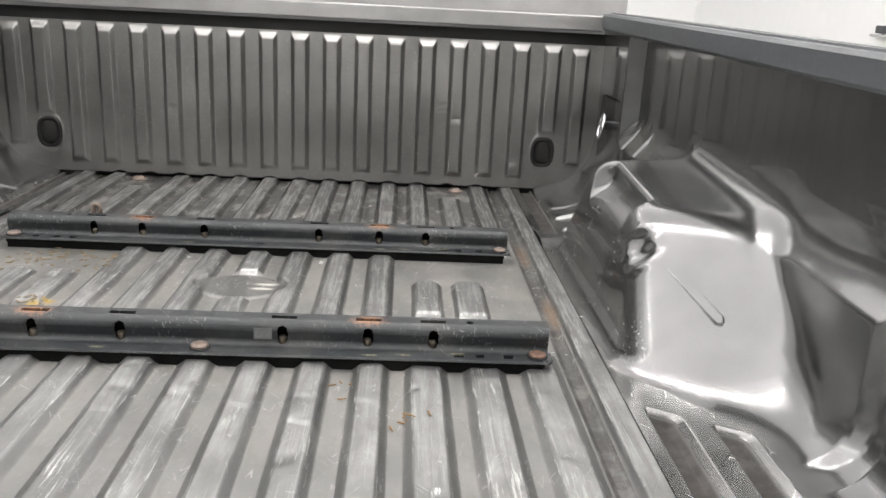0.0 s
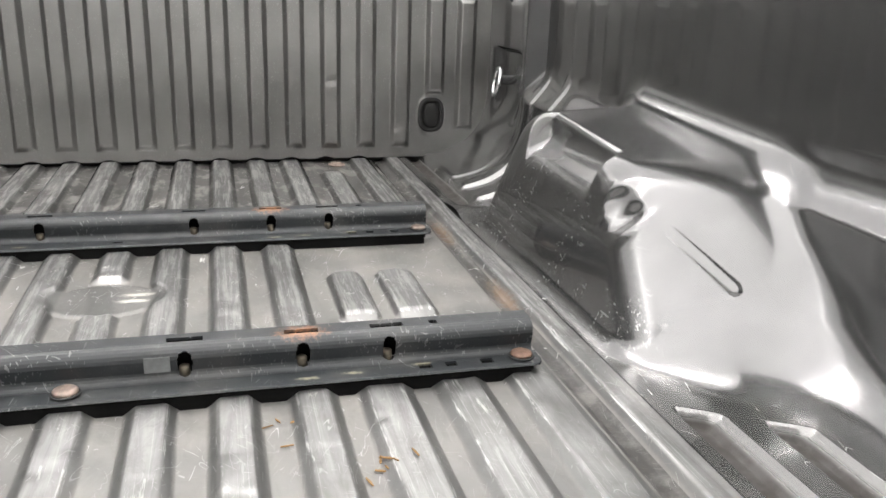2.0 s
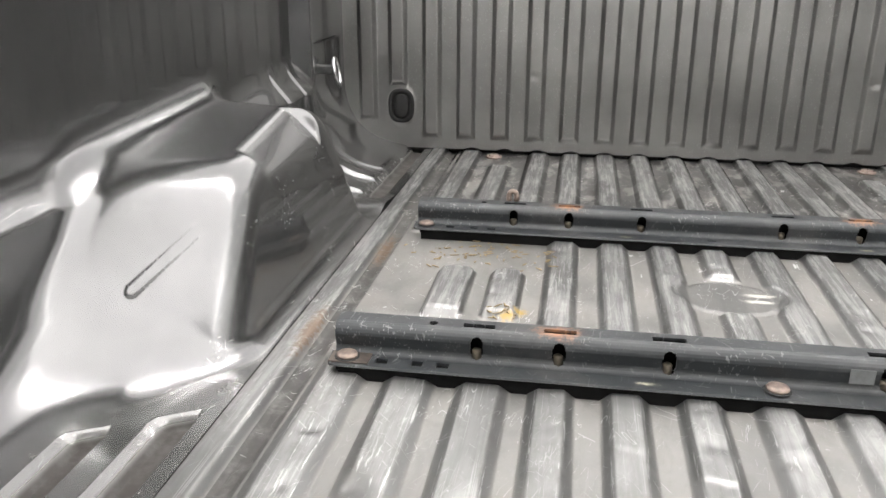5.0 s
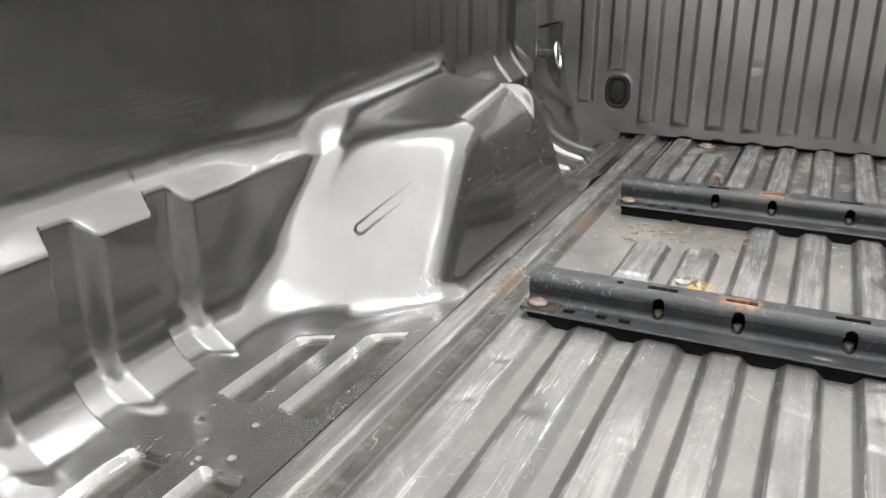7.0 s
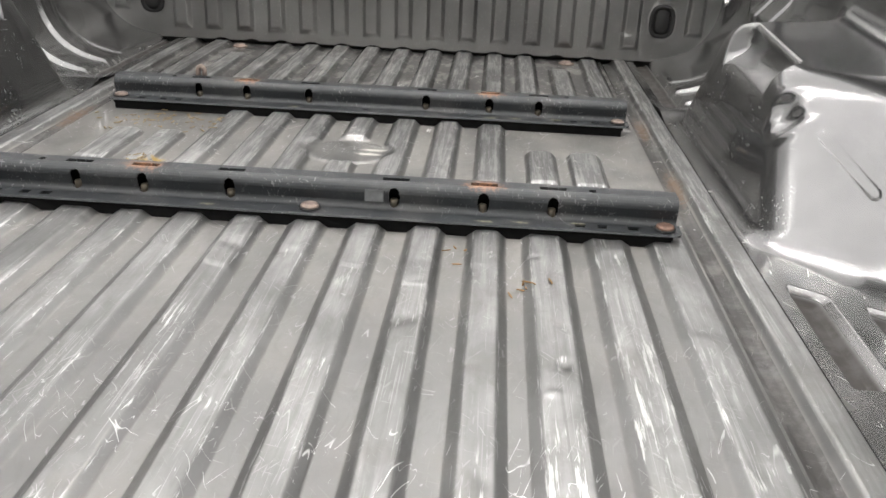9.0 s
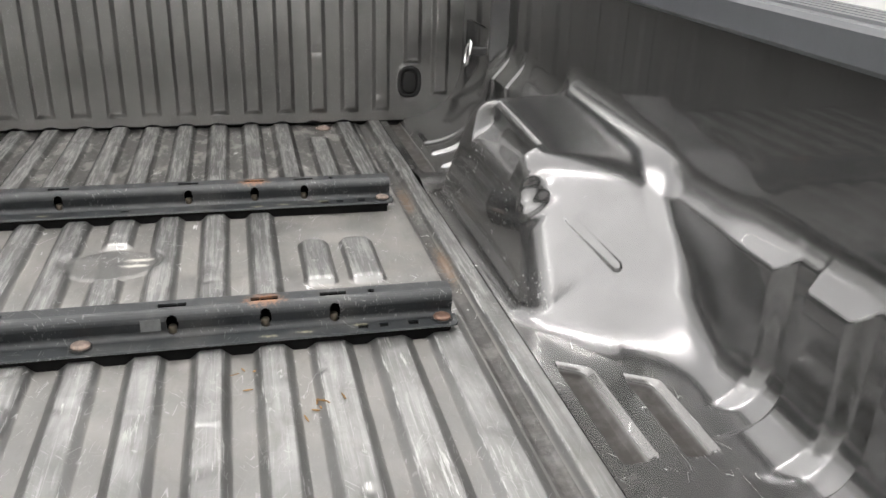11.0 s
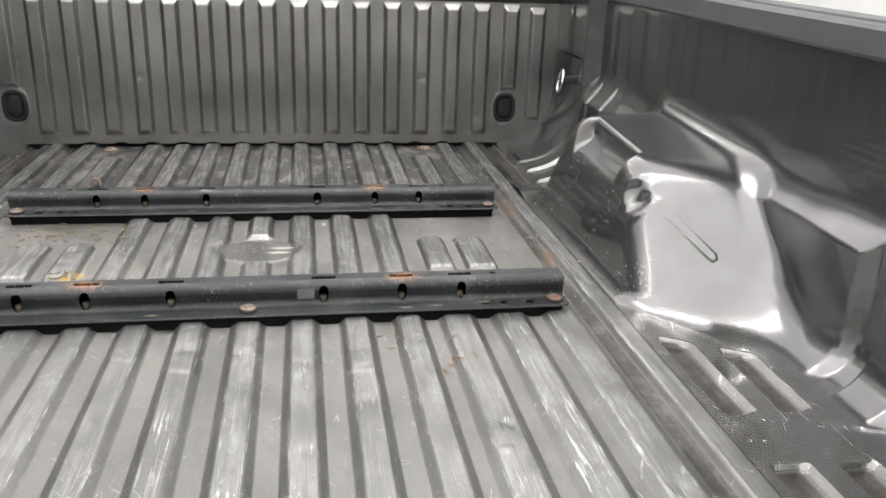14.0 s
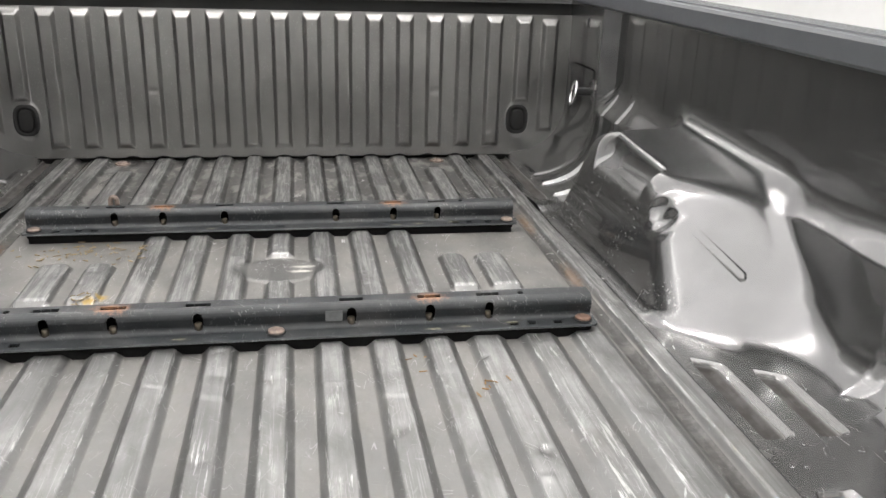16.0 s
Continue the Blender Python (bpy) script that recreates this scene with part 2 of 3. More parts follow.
        smear = n.math("MULTIPLY", smear, n.ramp(split.outputs["Z"], 0.0068, 0.0094, 1.0, 0.25))
        colour = n.mix(n.math("MULTIPLY", smear, 0.88), colour, (0.038, 0.037, 0.035))
    if dust:
        dirt = n.ramp(n.noise(9.0, detail=7, rough=0.65), 0.50, 0.72, 0.0, dust)
        colour = n.mix(dirt, colour, (0.16, 0.148, 0.136))
        metal = n.math("SUBTRACT", metal, n.math("MULTIPLY", dirt, 0.6), clamp=True)
        roughness = n.math("ADD", roughness, n.math("MULTIPLY", dirt, 0.25), clamp=True)
    if flecks:
        chips = None
        for k, (scale, stretch, turn, limit) in enumerate(((1.0, (330, 22, 150), 0.06, 0.685), (1.0, (310, 26, 170), 0.55, 0.70), (1.0, (320, 30, 80), -0.7, 0.70), (1.0, (40, 330, 120), 0.25, 0.715), (1.0, (300, 280, 280), 0.9, 0.755))):
            one = n.noise(scale, detail=1.0, rough=0.5, vector=n.mapping(scale=stretch, move=(7.3 * k, 1.9, 4.1 * k), turn=turn))
            one = n.ramp(one, limit, limit + 0.03)
            chips = one if chips is None else n.math("MAXIMUM", chips, one)
        chips = n.math("MULTIPLY", chips, n.ramp(n.noise(7.0, detail=4, vector=n.mapping(move=(3, 8, 1))), 0.40, 0.60, 0.15, 1.0))
        if worn:
            chips = n.math("MULTIPLY", chips, n.ramp(split.outputs["Z"], 0.0035, 0.0090, 0.30, 1.0))
            spots = n.ramp(n.noise(1.0, detail=3, rough=0.6, vector=n.mapping(scale=(160, 90, 90), move=(2, 5, 3))), 0.56, 0.64)
            chips = n.math("MAXIMUM", chips, n.math("MULTIPLY", n.math("MULTIPLY", spots, rub), 0.25))
        if zone:
            side = n.add("ShaderNodeSeparateXYZ")
            n.link(n.coords, side.inputs[0])
            chips = n.math("MULTIPLY", chips, n.ramp(n.math("ABSOLUTE", side.outputs["X"]), zone[0], zone[1], 1.0, 0.06))
        chips = n.math("MULTIPLY", chips, flecks)
        lines = chips if lines is None else n.math("MAXIMUM", lines, chips)
    if lines is not None:
        colour = n.mix(n.math("MULTIPLY", lines, 0.85), colour, (0.75, 0.75, 0.74))
        roughness = n.math("ADD", roughness, n.math("MULTIPLY", lines, 0.15), clamp=True)
    for points, r, tint, stretch in rust:
        spot, _, _ = n.near(points, 0, r, stretch)
        wobble = n.math("ADD", spot, n.math("MULTIPLY", n.math("SUBTRACT", n.noise(110, detail=7, rough=0.7), 0.5), r * 2.2))
        mask = n.ramp(wobble, r * 0.25, r * 1.1, 0.9, 0.0)
        colour = n.mix(mask, colour, tint)
        roughness = n.math("MAXIMUM", roughness, n.math("MULTIPLY", mask, 0.8))
        metal = n.math("SUBTRACT", metal, mask, clamp=True)
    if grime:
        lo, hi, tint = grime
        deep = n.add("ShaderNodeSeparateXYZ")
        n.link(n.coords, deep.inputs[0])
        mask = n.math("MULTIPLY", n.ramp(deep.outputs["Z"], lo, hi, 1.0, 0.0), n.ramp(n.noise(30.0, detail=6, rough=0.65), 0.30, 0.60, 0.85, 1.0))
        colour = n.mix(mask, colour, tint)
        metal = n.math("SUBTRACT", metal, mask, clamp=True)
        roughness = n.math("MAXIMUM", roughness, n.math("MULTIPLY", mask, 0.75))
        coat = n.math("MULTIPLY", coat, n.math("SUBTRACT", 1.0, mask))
    height = n.math("ADD", n.math("MULTIPLY", n.noise(25.0, detail=2), 1.0), n.math("MULTIPLY", n.noise(220.0, detail=2), 0.12))
    return n.set(base_color=colour, metallic=metal, roughness=roughness, coat_weight=coat, coat_roughness=coat_rough,
                 coat_ior=1.5, normal=n.bump(height, wavy, 0.0015))


def plain(name, base, rough, metallic=0.0, vary=0.15, scale=30.0, bump=0.2, coat=0.0, gloss=0.5):
    n = Nodes(name)
    f = n.noise(scale, detail=6, rough=0.6)
    g = n.noise(scale * 0.12, detail=3)
    t = n.math("ADD", n.math("MULTIPLY", f, 0.6), n.math("MULTIPLY", g, 0.4))
    colour = n.mix(n.ramp(t, 0.3, 0.7), tuple(c * (1 - vary) for c in base), tuple(min(1, c * (1 + vary)) for c in base))
    return n.set(specular_ior_level=gloss, base_color=colour, metallic=metallic, roughness=n.ramp(f, 0.2, 0.8, max(0.02, rough - 0.08), min(1, rough + 0.08)),
                 coat_weight=coat, normal=n.bump(f, bump, 0.001))


GREY = (0.176, 0.176, 0.174)
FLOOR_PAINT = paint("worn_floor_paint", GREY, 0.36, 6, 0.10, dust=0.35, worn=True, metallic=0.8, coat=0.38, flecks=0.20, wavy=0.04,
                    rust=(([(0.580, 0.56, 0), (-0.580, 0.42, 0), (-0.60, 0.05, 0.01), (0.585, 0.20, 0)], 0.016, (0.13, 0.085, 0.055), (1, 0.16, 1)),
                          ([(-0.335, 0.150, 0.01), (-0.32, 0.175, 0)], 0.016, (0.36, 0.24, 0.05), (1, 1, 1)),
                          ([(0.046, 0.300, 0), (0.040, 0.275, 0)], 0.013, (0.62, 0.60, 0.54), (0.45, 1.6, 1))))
SIDE_PAINT = paint("glossy_side_paint", (0.165, 0.165, 0.166), 0.23, 0, 0.012, wavy=0.0, coat=0.7, flecks=0.08)
WHEEL_PAINT = paint("wheelhouse_paint", (0.165, 0.165, 0.166), 0.23, 0, 0.012, wavy=0.0, coat=0.7, flecks=0.5, zone=(0.675, 0.705))
WALL_PAINT = paint("front_wall_paint", (0.192, 0.190, 0.184), 0.34, 0, 0.10, wavy=0.0, flecks=0.10)
OUTER_PAINT = paint("outer_body_paint", (0.31, 0.305, 0.305), 0.35, 0, 0.03)
RAIL_PAINT = paint("rail_paint", (0.018, 0.021, 0.0235), 0.46, 0, 0.30, dust=0.16, metallic=0.1, coat=0.10, flecks=0.16,
                   rust=(([(-0.2555, -0.018, 0.060), (0.2555, -0.018, 0.060)], 0.0165, (0.27, 0.13, 0.065), (0.50, 1.0, 0.55)),
                         ([(0.2600, -0.060, 0.02), (0.3100, -0.056, 0.02), (-0.150, -0.058, 0.02), (0.395, -0.047, 0.02)], 0.0060, (0.27, 0.255, 0.185), (0.40, 1.2, 1.0)),), wavy=0.2)
CAP_PLASTIC = plain("cap_plastic", (0.070, 0.074, 0.080), 0.45, vary=0.1, scale=120)
# Black rubber; also stands in for shade in the slot and wall gaps.
RUBBER_AND_SHADE = plain("rubber_and_shade", (0.014, 0.014, 0.014), 0.7, vary=0.2, scale=80)
RUBBER_AND_SHADE.node_tree.nodes["Principled BSDF"].inputs["Specular IOR Level"].default_value = 0.4
PLUG_RUBBER = plain("grey_rubber", (0.012, 0.012, 0.012), 0.7, vary=0.2, scale=80)
PLUG_RUBBER.node_tree.nodes["Principled BSDF"].inputs["Specular IOR Level"].default_value = 0.25
# Near-black fill that stands in for shade in hollows, holes and gaps.
CAVITY_SHADE = plain("cavity_shade", (0.006, 0.006, 0.006), 0.95, vary=0.2, scale=80, gloss=0.08)
CAVITY_SHADE.node_tree.nodes["Principled BSDF"].inputs["Specular IOR Level"].default_value = 0.05
RUSTY = plain("rusty_steel", (0.20, 0.155, 0.132), 0.6, metallic=0.3, vary=0.5, scale=120, bump=0.5)
WASHER = plain("stained_washer", (0.085, 0.068, 0.058), 0.5, metallic=0.4, vary=0.6, scale=90, bump=0.3)
BRASS = plain("brass_washer", (0.20, 0.165, 0.11), 0.42, metallic=0.9, vary=0.5, scale=150, bump=0.3)
CHROME = plain("chrome", (0.75, 0.75, 0.75), 0.12, metallic=1.0, vary=0.1, scale=60, bump=0.05)
TAN_STEEL = plain("tan_steel", (0.10, 0.085, 0.062), 0.6, vary=0.5, scale=160, bump=0.3)
PALE_TAPE = plain("pale_tape", (0.11, 0.115, 0.115), 0.7, vary=0.25, scale=120, bump=0.3)
COPPERY = plain("coppery_rust", (0.150, 0.090, 0.066), 0.6, metallic=0.3, vary=0.5, scale=120, bump=0.5)
STRAW = plain("straw", (0.25, 0.19, 0.10), 0.8, vary=0.4, scale=90)
RUST_FLAKE = plain("rust_flake", (0.22, 0.125, 0.045), 0.85, vary=0.4, scale=90)
WHITE_WALL = plain("white_wall_paint", (0.93, 0.93, 0.925), 0.6, vary=0.02, scale=14, bump=0.1)
CONCRETE = plain("garage_floor", (0.48, 0.48, 0.47), 0.45, vary=0.18, scale=5, bump=0.15)
GLASS_DARK = plain("tinted_glass", (0.02, 0.022, 0.024), 0.05, vary=0.1, coat=1.0)

dim = Nodes("dim_led_tube")
LED_DIM = dim.set(base_color=(1, 1, 1), emission_color=(1.0, 0.972, 0.95), emission_strength=LED_STRENGTH * 0.12)

soft = Nodes("soft_led_tube")
LED_SOFT = soft.set(base_color=(1, 1, 1), emission_color=(1.0, 0.972, 0.95), emission_strength=LED_STRENGTH * 0.75)

faint = Nodes("faint_led_tube")
LED_FAINT = faint.set(base_color=(1, 1, 1), emission_color=(1.0, 0.972, 0.95), emission_strength=LED_STRENGTH * 0.35)

bright = Nodes("light_panel")
LIGHT_PANEL = bright.set(base_color=(0.8, 0.8, 0.8), emission_color=(1.0, 0.976, 0.955), emission_strength=REAR_PANEL_STRENGTH)

# Fill panel added to brighten floor and walls; no such fixture is known.
soft_panel = Nodes("fill_panel")
FILL_PANEL = soft_panel.set(base_color=(0.8, 0.8, 0.8), emission_color=(1.0, 0.976, 0.955), emission_strength=FRONT_FILL_STRENGTH)

# ---------------------------------------------------------------- the garage
GROUND, CEILING = -0.84, 2.15
ROOM_X, ROOM_Y0, ROOM_Y1 = 2.5, -4.2, 5.3


def slab(name, x0, x1, y0, y1, z0, z1, material, label, category):
    return tagged(part(name, box_bm(x0, x1, y0, y1, z0, z1), material), label, category, kind="structure")


slab("floor", -ROOM_X, ROOM_X, ROOM_Y0, ROOM_Y1, GROUND - 0.15, GROUND, CONCRETE, "grey concrete garage floor under the truck", "floor")
slab("ceiling", -ROOM_X, ROOM_X, ROOM_Y0, ROOM_Y1, CEILING, CEILING + 0.15, WHITE_WALL, "white painted garage ceiling", "ceiling")
slab("wall_east", ROOM_X, ROOM_X + 0.15, ROOM_Y0, ROOM_Y1, GROUND, CEILING, WHITE_WALL, "bright white painted garage wall", "wall")
slab("wall_west", -ROOM_X - 0.15, -ROOM_X, ROOM_Y0, ROOM_Y1, GROUND, CEILING, WHITE_WALL, "bright white painted garage wall", "wall")
slab("wall_north", -ROOM_X - 0.15, ROOM_X + 0.15, ROOM_Y1, ROOM_Y1 + 0.15, GROUND, CEILING, WHITE_WALL, "bright white painted garage wall", "wall")
slab("wall_south", -ROOM_X - 0.15, ROOM_X + 0.15, ROOM_Y0 - 0.15, ROOM_Y0, GROUND, CEILING, WHITE_WALL, "bright white painted garage wall", "wall")


socket = tagged(empty("wall_socket", ROOM_X, 2.655, 0.49), "small grey socket box on the white garage wall", "socket")
part("box", box_bm(-0.03, 0.0, -0.05, 0.02, 0.0, 0.035, 0.004), CAP_PLASTIC, socket)
part("bracket", box_bm(-0.04, 0.0, -0.07, 0.045, -0.016, -0.004, 0.003), CONCRETE, socket, "pale bracket under the box")


def led_frame(x, y, half_x, half_y, z, side):
    """A hanging light panel framed by LED tubes, or an added fill panel with one tube."""
    label = "rectangular ceiling light panel framed by bright LED tubes" if side else "added unseen ceiling fill panel with one LED tube across it"
    thing = tagged(empty("led_ceiling_light", x, y, z), label, "ceiling light", "ceiling light panels")
    if side:
        for cy, glow in ((-half_y, LED_DIM), (half_y - 0.30, LED_SOFT)):
            part("led_tube", box_bm(-0.95, 0.95, cy - TUBE, cy + TUBE, -0.012, 0.012, 0.004), glow, thing)
        for cx in (-2.15, 2.15):
            part("led_tube", box_bm(cx - TUBE, cx + TUBE, -half_y + TUBE, half_y * side, -0.012, 0.012, 0.004), LED_DIM, thing)
    else:
        part("led_tube", box_bm(-2.2, 2.2, -0.002, 0.002, -0.002, 0.002), LED_FAINT, thing)
    part("light_panel", box_bm(-half_x + 0.03, half_x - 0.03, -half_y + 0.03, half_y - (0.31 if side else 0.03), 0.024, 0.05), LIGHT_PANEL if side else FILL_PANEL, thing, "softly glowing white diffuser panel")
    for cx in (-half_x, half_x):
        for cy in (-half_y, half_y):
            part("hanger", box_bm(cx - 0.008, cx + 0.008, cy - 0.008, cy + 0.008, 0.02, CEILING - z), CHROME, thing)
    return thing


led_frame(0.0, -0.85, 2.46, 1.70, CEILING - 0.09, 0.4)
# Added front fill light; only the LED tube across it has a source.
led_frame(0.0, 2.84, 2.46, 2.02, CEILING - 0.09, 0)

# ---------------------------------------------------------------- the truck
truck = tagged(empty("pickup_truck", 0, 0, GROUND), "grey pickup truck with an empty, scratched open cargo bed", "pickup truck")
SHIFT = Matrix.Translation((0, 0, -GROUND))


def under_truck(ob):
    """Truck parts are built in world metres; the truck's own origin is on the ground."""
    ob.parent = truck
    ob.matrix_basis = SHIFT @ ob.matrix_basis
    return ob


PITCH = 0.0875          # spacing of the floor ribs
RIB = 0.0098            # their height
SEAM = 0.630            # where the floor panel meets the side panels


def trapezoid(v, middle, top, base):
    t = np.clip((base / 2 - np.abs(v - middle)) / ((base - top) / 2), 0, 1)
    return 0.85 * t + 0.15 * smooth(0.0, 1.0, t)


def span(v, a, b, soft):
    return smooth(a - soft / 2, a + soft / 2, v) * (1 - smooth(b - soft / 2, b + soft / 2, v))


def floor_height(x, y):
    z = np.zeros(np.broadcast(x, y).shape)
    patch = 1 - smooth(0.85, 1.12, np.sqrt((x / 0.082) ** 2 + ((y - 0.285) / 0.066) ** 2))
    for n in range(-6, 7):
        a, c = abs(n), n * PITCH
        if a <= 3:
            stretch = span(y, -0.765, 1.23, 0.024)
            if n == 0:
                stretch = stretch * (1 - span(y, 0.215, 0.362, 0.016))
            z = np.maximum(z, RIB * trapezoid(x, c, 0.031, 0.061) * stretch)
        else:
            c = math.copysign((0.346, 0.436, 0.525)[a - 4], n)
            back = span(y, (-0.745, -0.745, -0.805)[a - 4], 0.0, 0.022)
            front = span(y, 0.535, (1.23, 1.075, 1.23)[a - 4], 0.022)
            z = np.maximum(z, RIB * (trapezoid(x, c, 0.039, 0.071) * back + trapezoid(x, c, 0.032, 0.062) * front))
    ring = np.sqrt((x / 0.082) ** 2 + ((y - 0.285) / 0.066) ** 2)
    # the creases along the foot of each rib
    for n in range(-3, 4):
        z = z - 0.0022 * np.exp(-((np.abs(x - n * PITCH) - 0.0318) / 0.0024) ** 2) * span(y, -0.75, 1.3, 0.03)
    for c in (0.346, 0.436, 0.525):
        z = z - 0.0022 * np.exp(-((np.abs(np.abs(x) - c) - 0.0368) / 0.0024) ** 2) * span(y, -0.73, 0.02, 0.03)
    z = z * (1 - patch) + 0.0022 * patch - 0.0022 * np.exp(-((ring - 1.04) / 0.05) ** 2)
    # short raised pads with rounded ends and a groove round them
    for c, w in ((-0.434, 0.072), (-0.349, 0.066), (0.356, 0.066), (0.437, 0.072)):
        dx, dy = np.abs(x - c) - (w / 2 - 0.026), np.abs(y - 0.241) - (0.106 - 0.026)
        edge = np.sqrt(np.maximum(dx, 0) ** 2 + np.maximum(dy, 0) ** 2) - 0.026
        z = np.maximum(z, 0.0105 * np.minimum(smooth(0.0, 0.015, -edge), smooth(0.133, 0.168, y)))
        z = z - 0.0046 * np.exp(-((edge - 0.003) / 0.0048) ** 2) * (0.35 + 0.65 * smooth(0.14, 0.20, y))
    # flat strip along the seam, the seam groove
    side = np.abs(x)
    z = np.maximum(z, 0.0105 * smooth(0.588, 0.602, side) * span(y, -0.80, 1.3, 0.03))
    z = z - 0.004 * span(side, 0.566, 0.588, 0.012)
    # pressed steps on the rib tops behind the rear rail
    for n in range(-2, 4):
        z = z + (0.0024, 0.0008, 0.0016)[(n + 4) % 3] * trapezoid(x, n * PITCH, 0.030, 0.05) * smooth(-0.005, 0.005, y + 0.165 + 0.022 * ((n * 7) % 5) + 0.25 * (x - n * PITCH))
    return z


rng = np.random.default_rng(4)


def dents(x, y):
    z = np.zeros(np.broadcast(x, y).shape)
    for _ in range(170):
        cx, cy = rng.uniform(-0.56, 0.56), rng.uniform(-0.78, 0.45)
        r, depth, turn = rng.uniform(0.005, 0.015), rng.choice([-1, -1, 1]) * rng.uniform(0.0006, 0.0026), rng.uniform(0, 3.14)
        u = (x - cx) * math.cos(turn) + (y - cy) * math.sin(turn)
        v = (y - cy) * math.cos(turn) - (x - cx) * math.sin(turn)
        z = z + depth * np.exp(-(u / r) ** 2 - (v / (r * rng.uniform(1.0, 2.6))) ** 2)
    for cx, cy, r, depth in ((0.352, -0.415, 0.009, -0.004), (0.385, -0.50, 0.010, -0.0032), (-0.455, -0.30, 0.014, -0.0035), (-0.09, -0.60, 0.012, -0.003)):
        z = z + depth * np.exp(-((x - cx) / r) ** 2 - ((y - cy) / (1.3 * r)) ** 2)
    for k in range(14):
        a, b, c, d = rng.uniform(4, 22), rng.uniform(3, 16), rng.uniform(0, 6.3), rng.uniform(0, 6.3)
        z = z + 0.00022 * np.sin(a * x + c) * np.sin(b * y + d)
    return z


def grid_faces(nx, ny):
    i = np.arange(nx * ny).reshape(nx, ny)
    return np.stack([i[:-1, :-1], i[1:, :-1], i[1:, 1:], i[:-1, 1:]], -1).reshape(-1, 4)


FLOOR_END = -0.93
xs = np.linspace(-SEAM + 0.0012, SEAM - 0.0012, 841)
ys = np.arange(FLOOR_END, 1.24, 0.0040)
gx, gy = np.meshgrid(xs, ys, indexing="ij")
gz = floor_height(gx, gy)
gz = gz + dents(gx, gy) * (0.14 + 0.86 * np.clip(gz / RIB, 0, 1) ** 2)
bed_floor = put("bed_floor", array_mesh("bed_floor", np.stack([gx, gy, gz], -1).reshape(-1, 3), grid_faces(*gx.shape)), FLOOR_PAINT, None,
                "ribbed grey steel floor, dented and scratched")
under_truck(bed_floor)
under_truck(part("underfloor", box_bm(-0.95, 0.95, FLOOR_END, 1.26, -0.09, -0.03), RUBBER_AND_SHADE))


# ---- the bed sides: inner panel, wheelhouse and side floor come from one distance field
def channels(y):
    c = 0
    for k in range(4):
        back = -0.395 - 0.143 * k
        c = c + smooth(back - 0.004, back + 0.004, y) * (1 - smooth(back + 0.038, back + 0.066, y))
    return c


def front_bands(y):
    return span(y, 0.845, 0.875, 0.012) + span(y, 0.735, 0.765, 0.012) + span(y, 0.95, 1.3, 0.02)


def pockets(x, y):
    p = 0
    for x0, x1, y0, y1 in ((0.655, 0.700, -0.420, -0.190), (0.738, 0.782, -0.422, -0.190), (0.652, 0.702, -0.80, -0.545), (0.742, 0.790, -0.80, -0.550), (0.655, 0.704, 0.70, 1.30)):
        across = smooth(x0 - 0.004, x0 + 0.005, x) * (1 - np.clip((x - x1 + 0.018) / 0.019, 0, 1))
        end = y1 - 0.58 * (x - 0.655) if y1 == -0.190 else y1
        p = np.maximum(p, across * span(y, y0, end, 0.014))
    return p


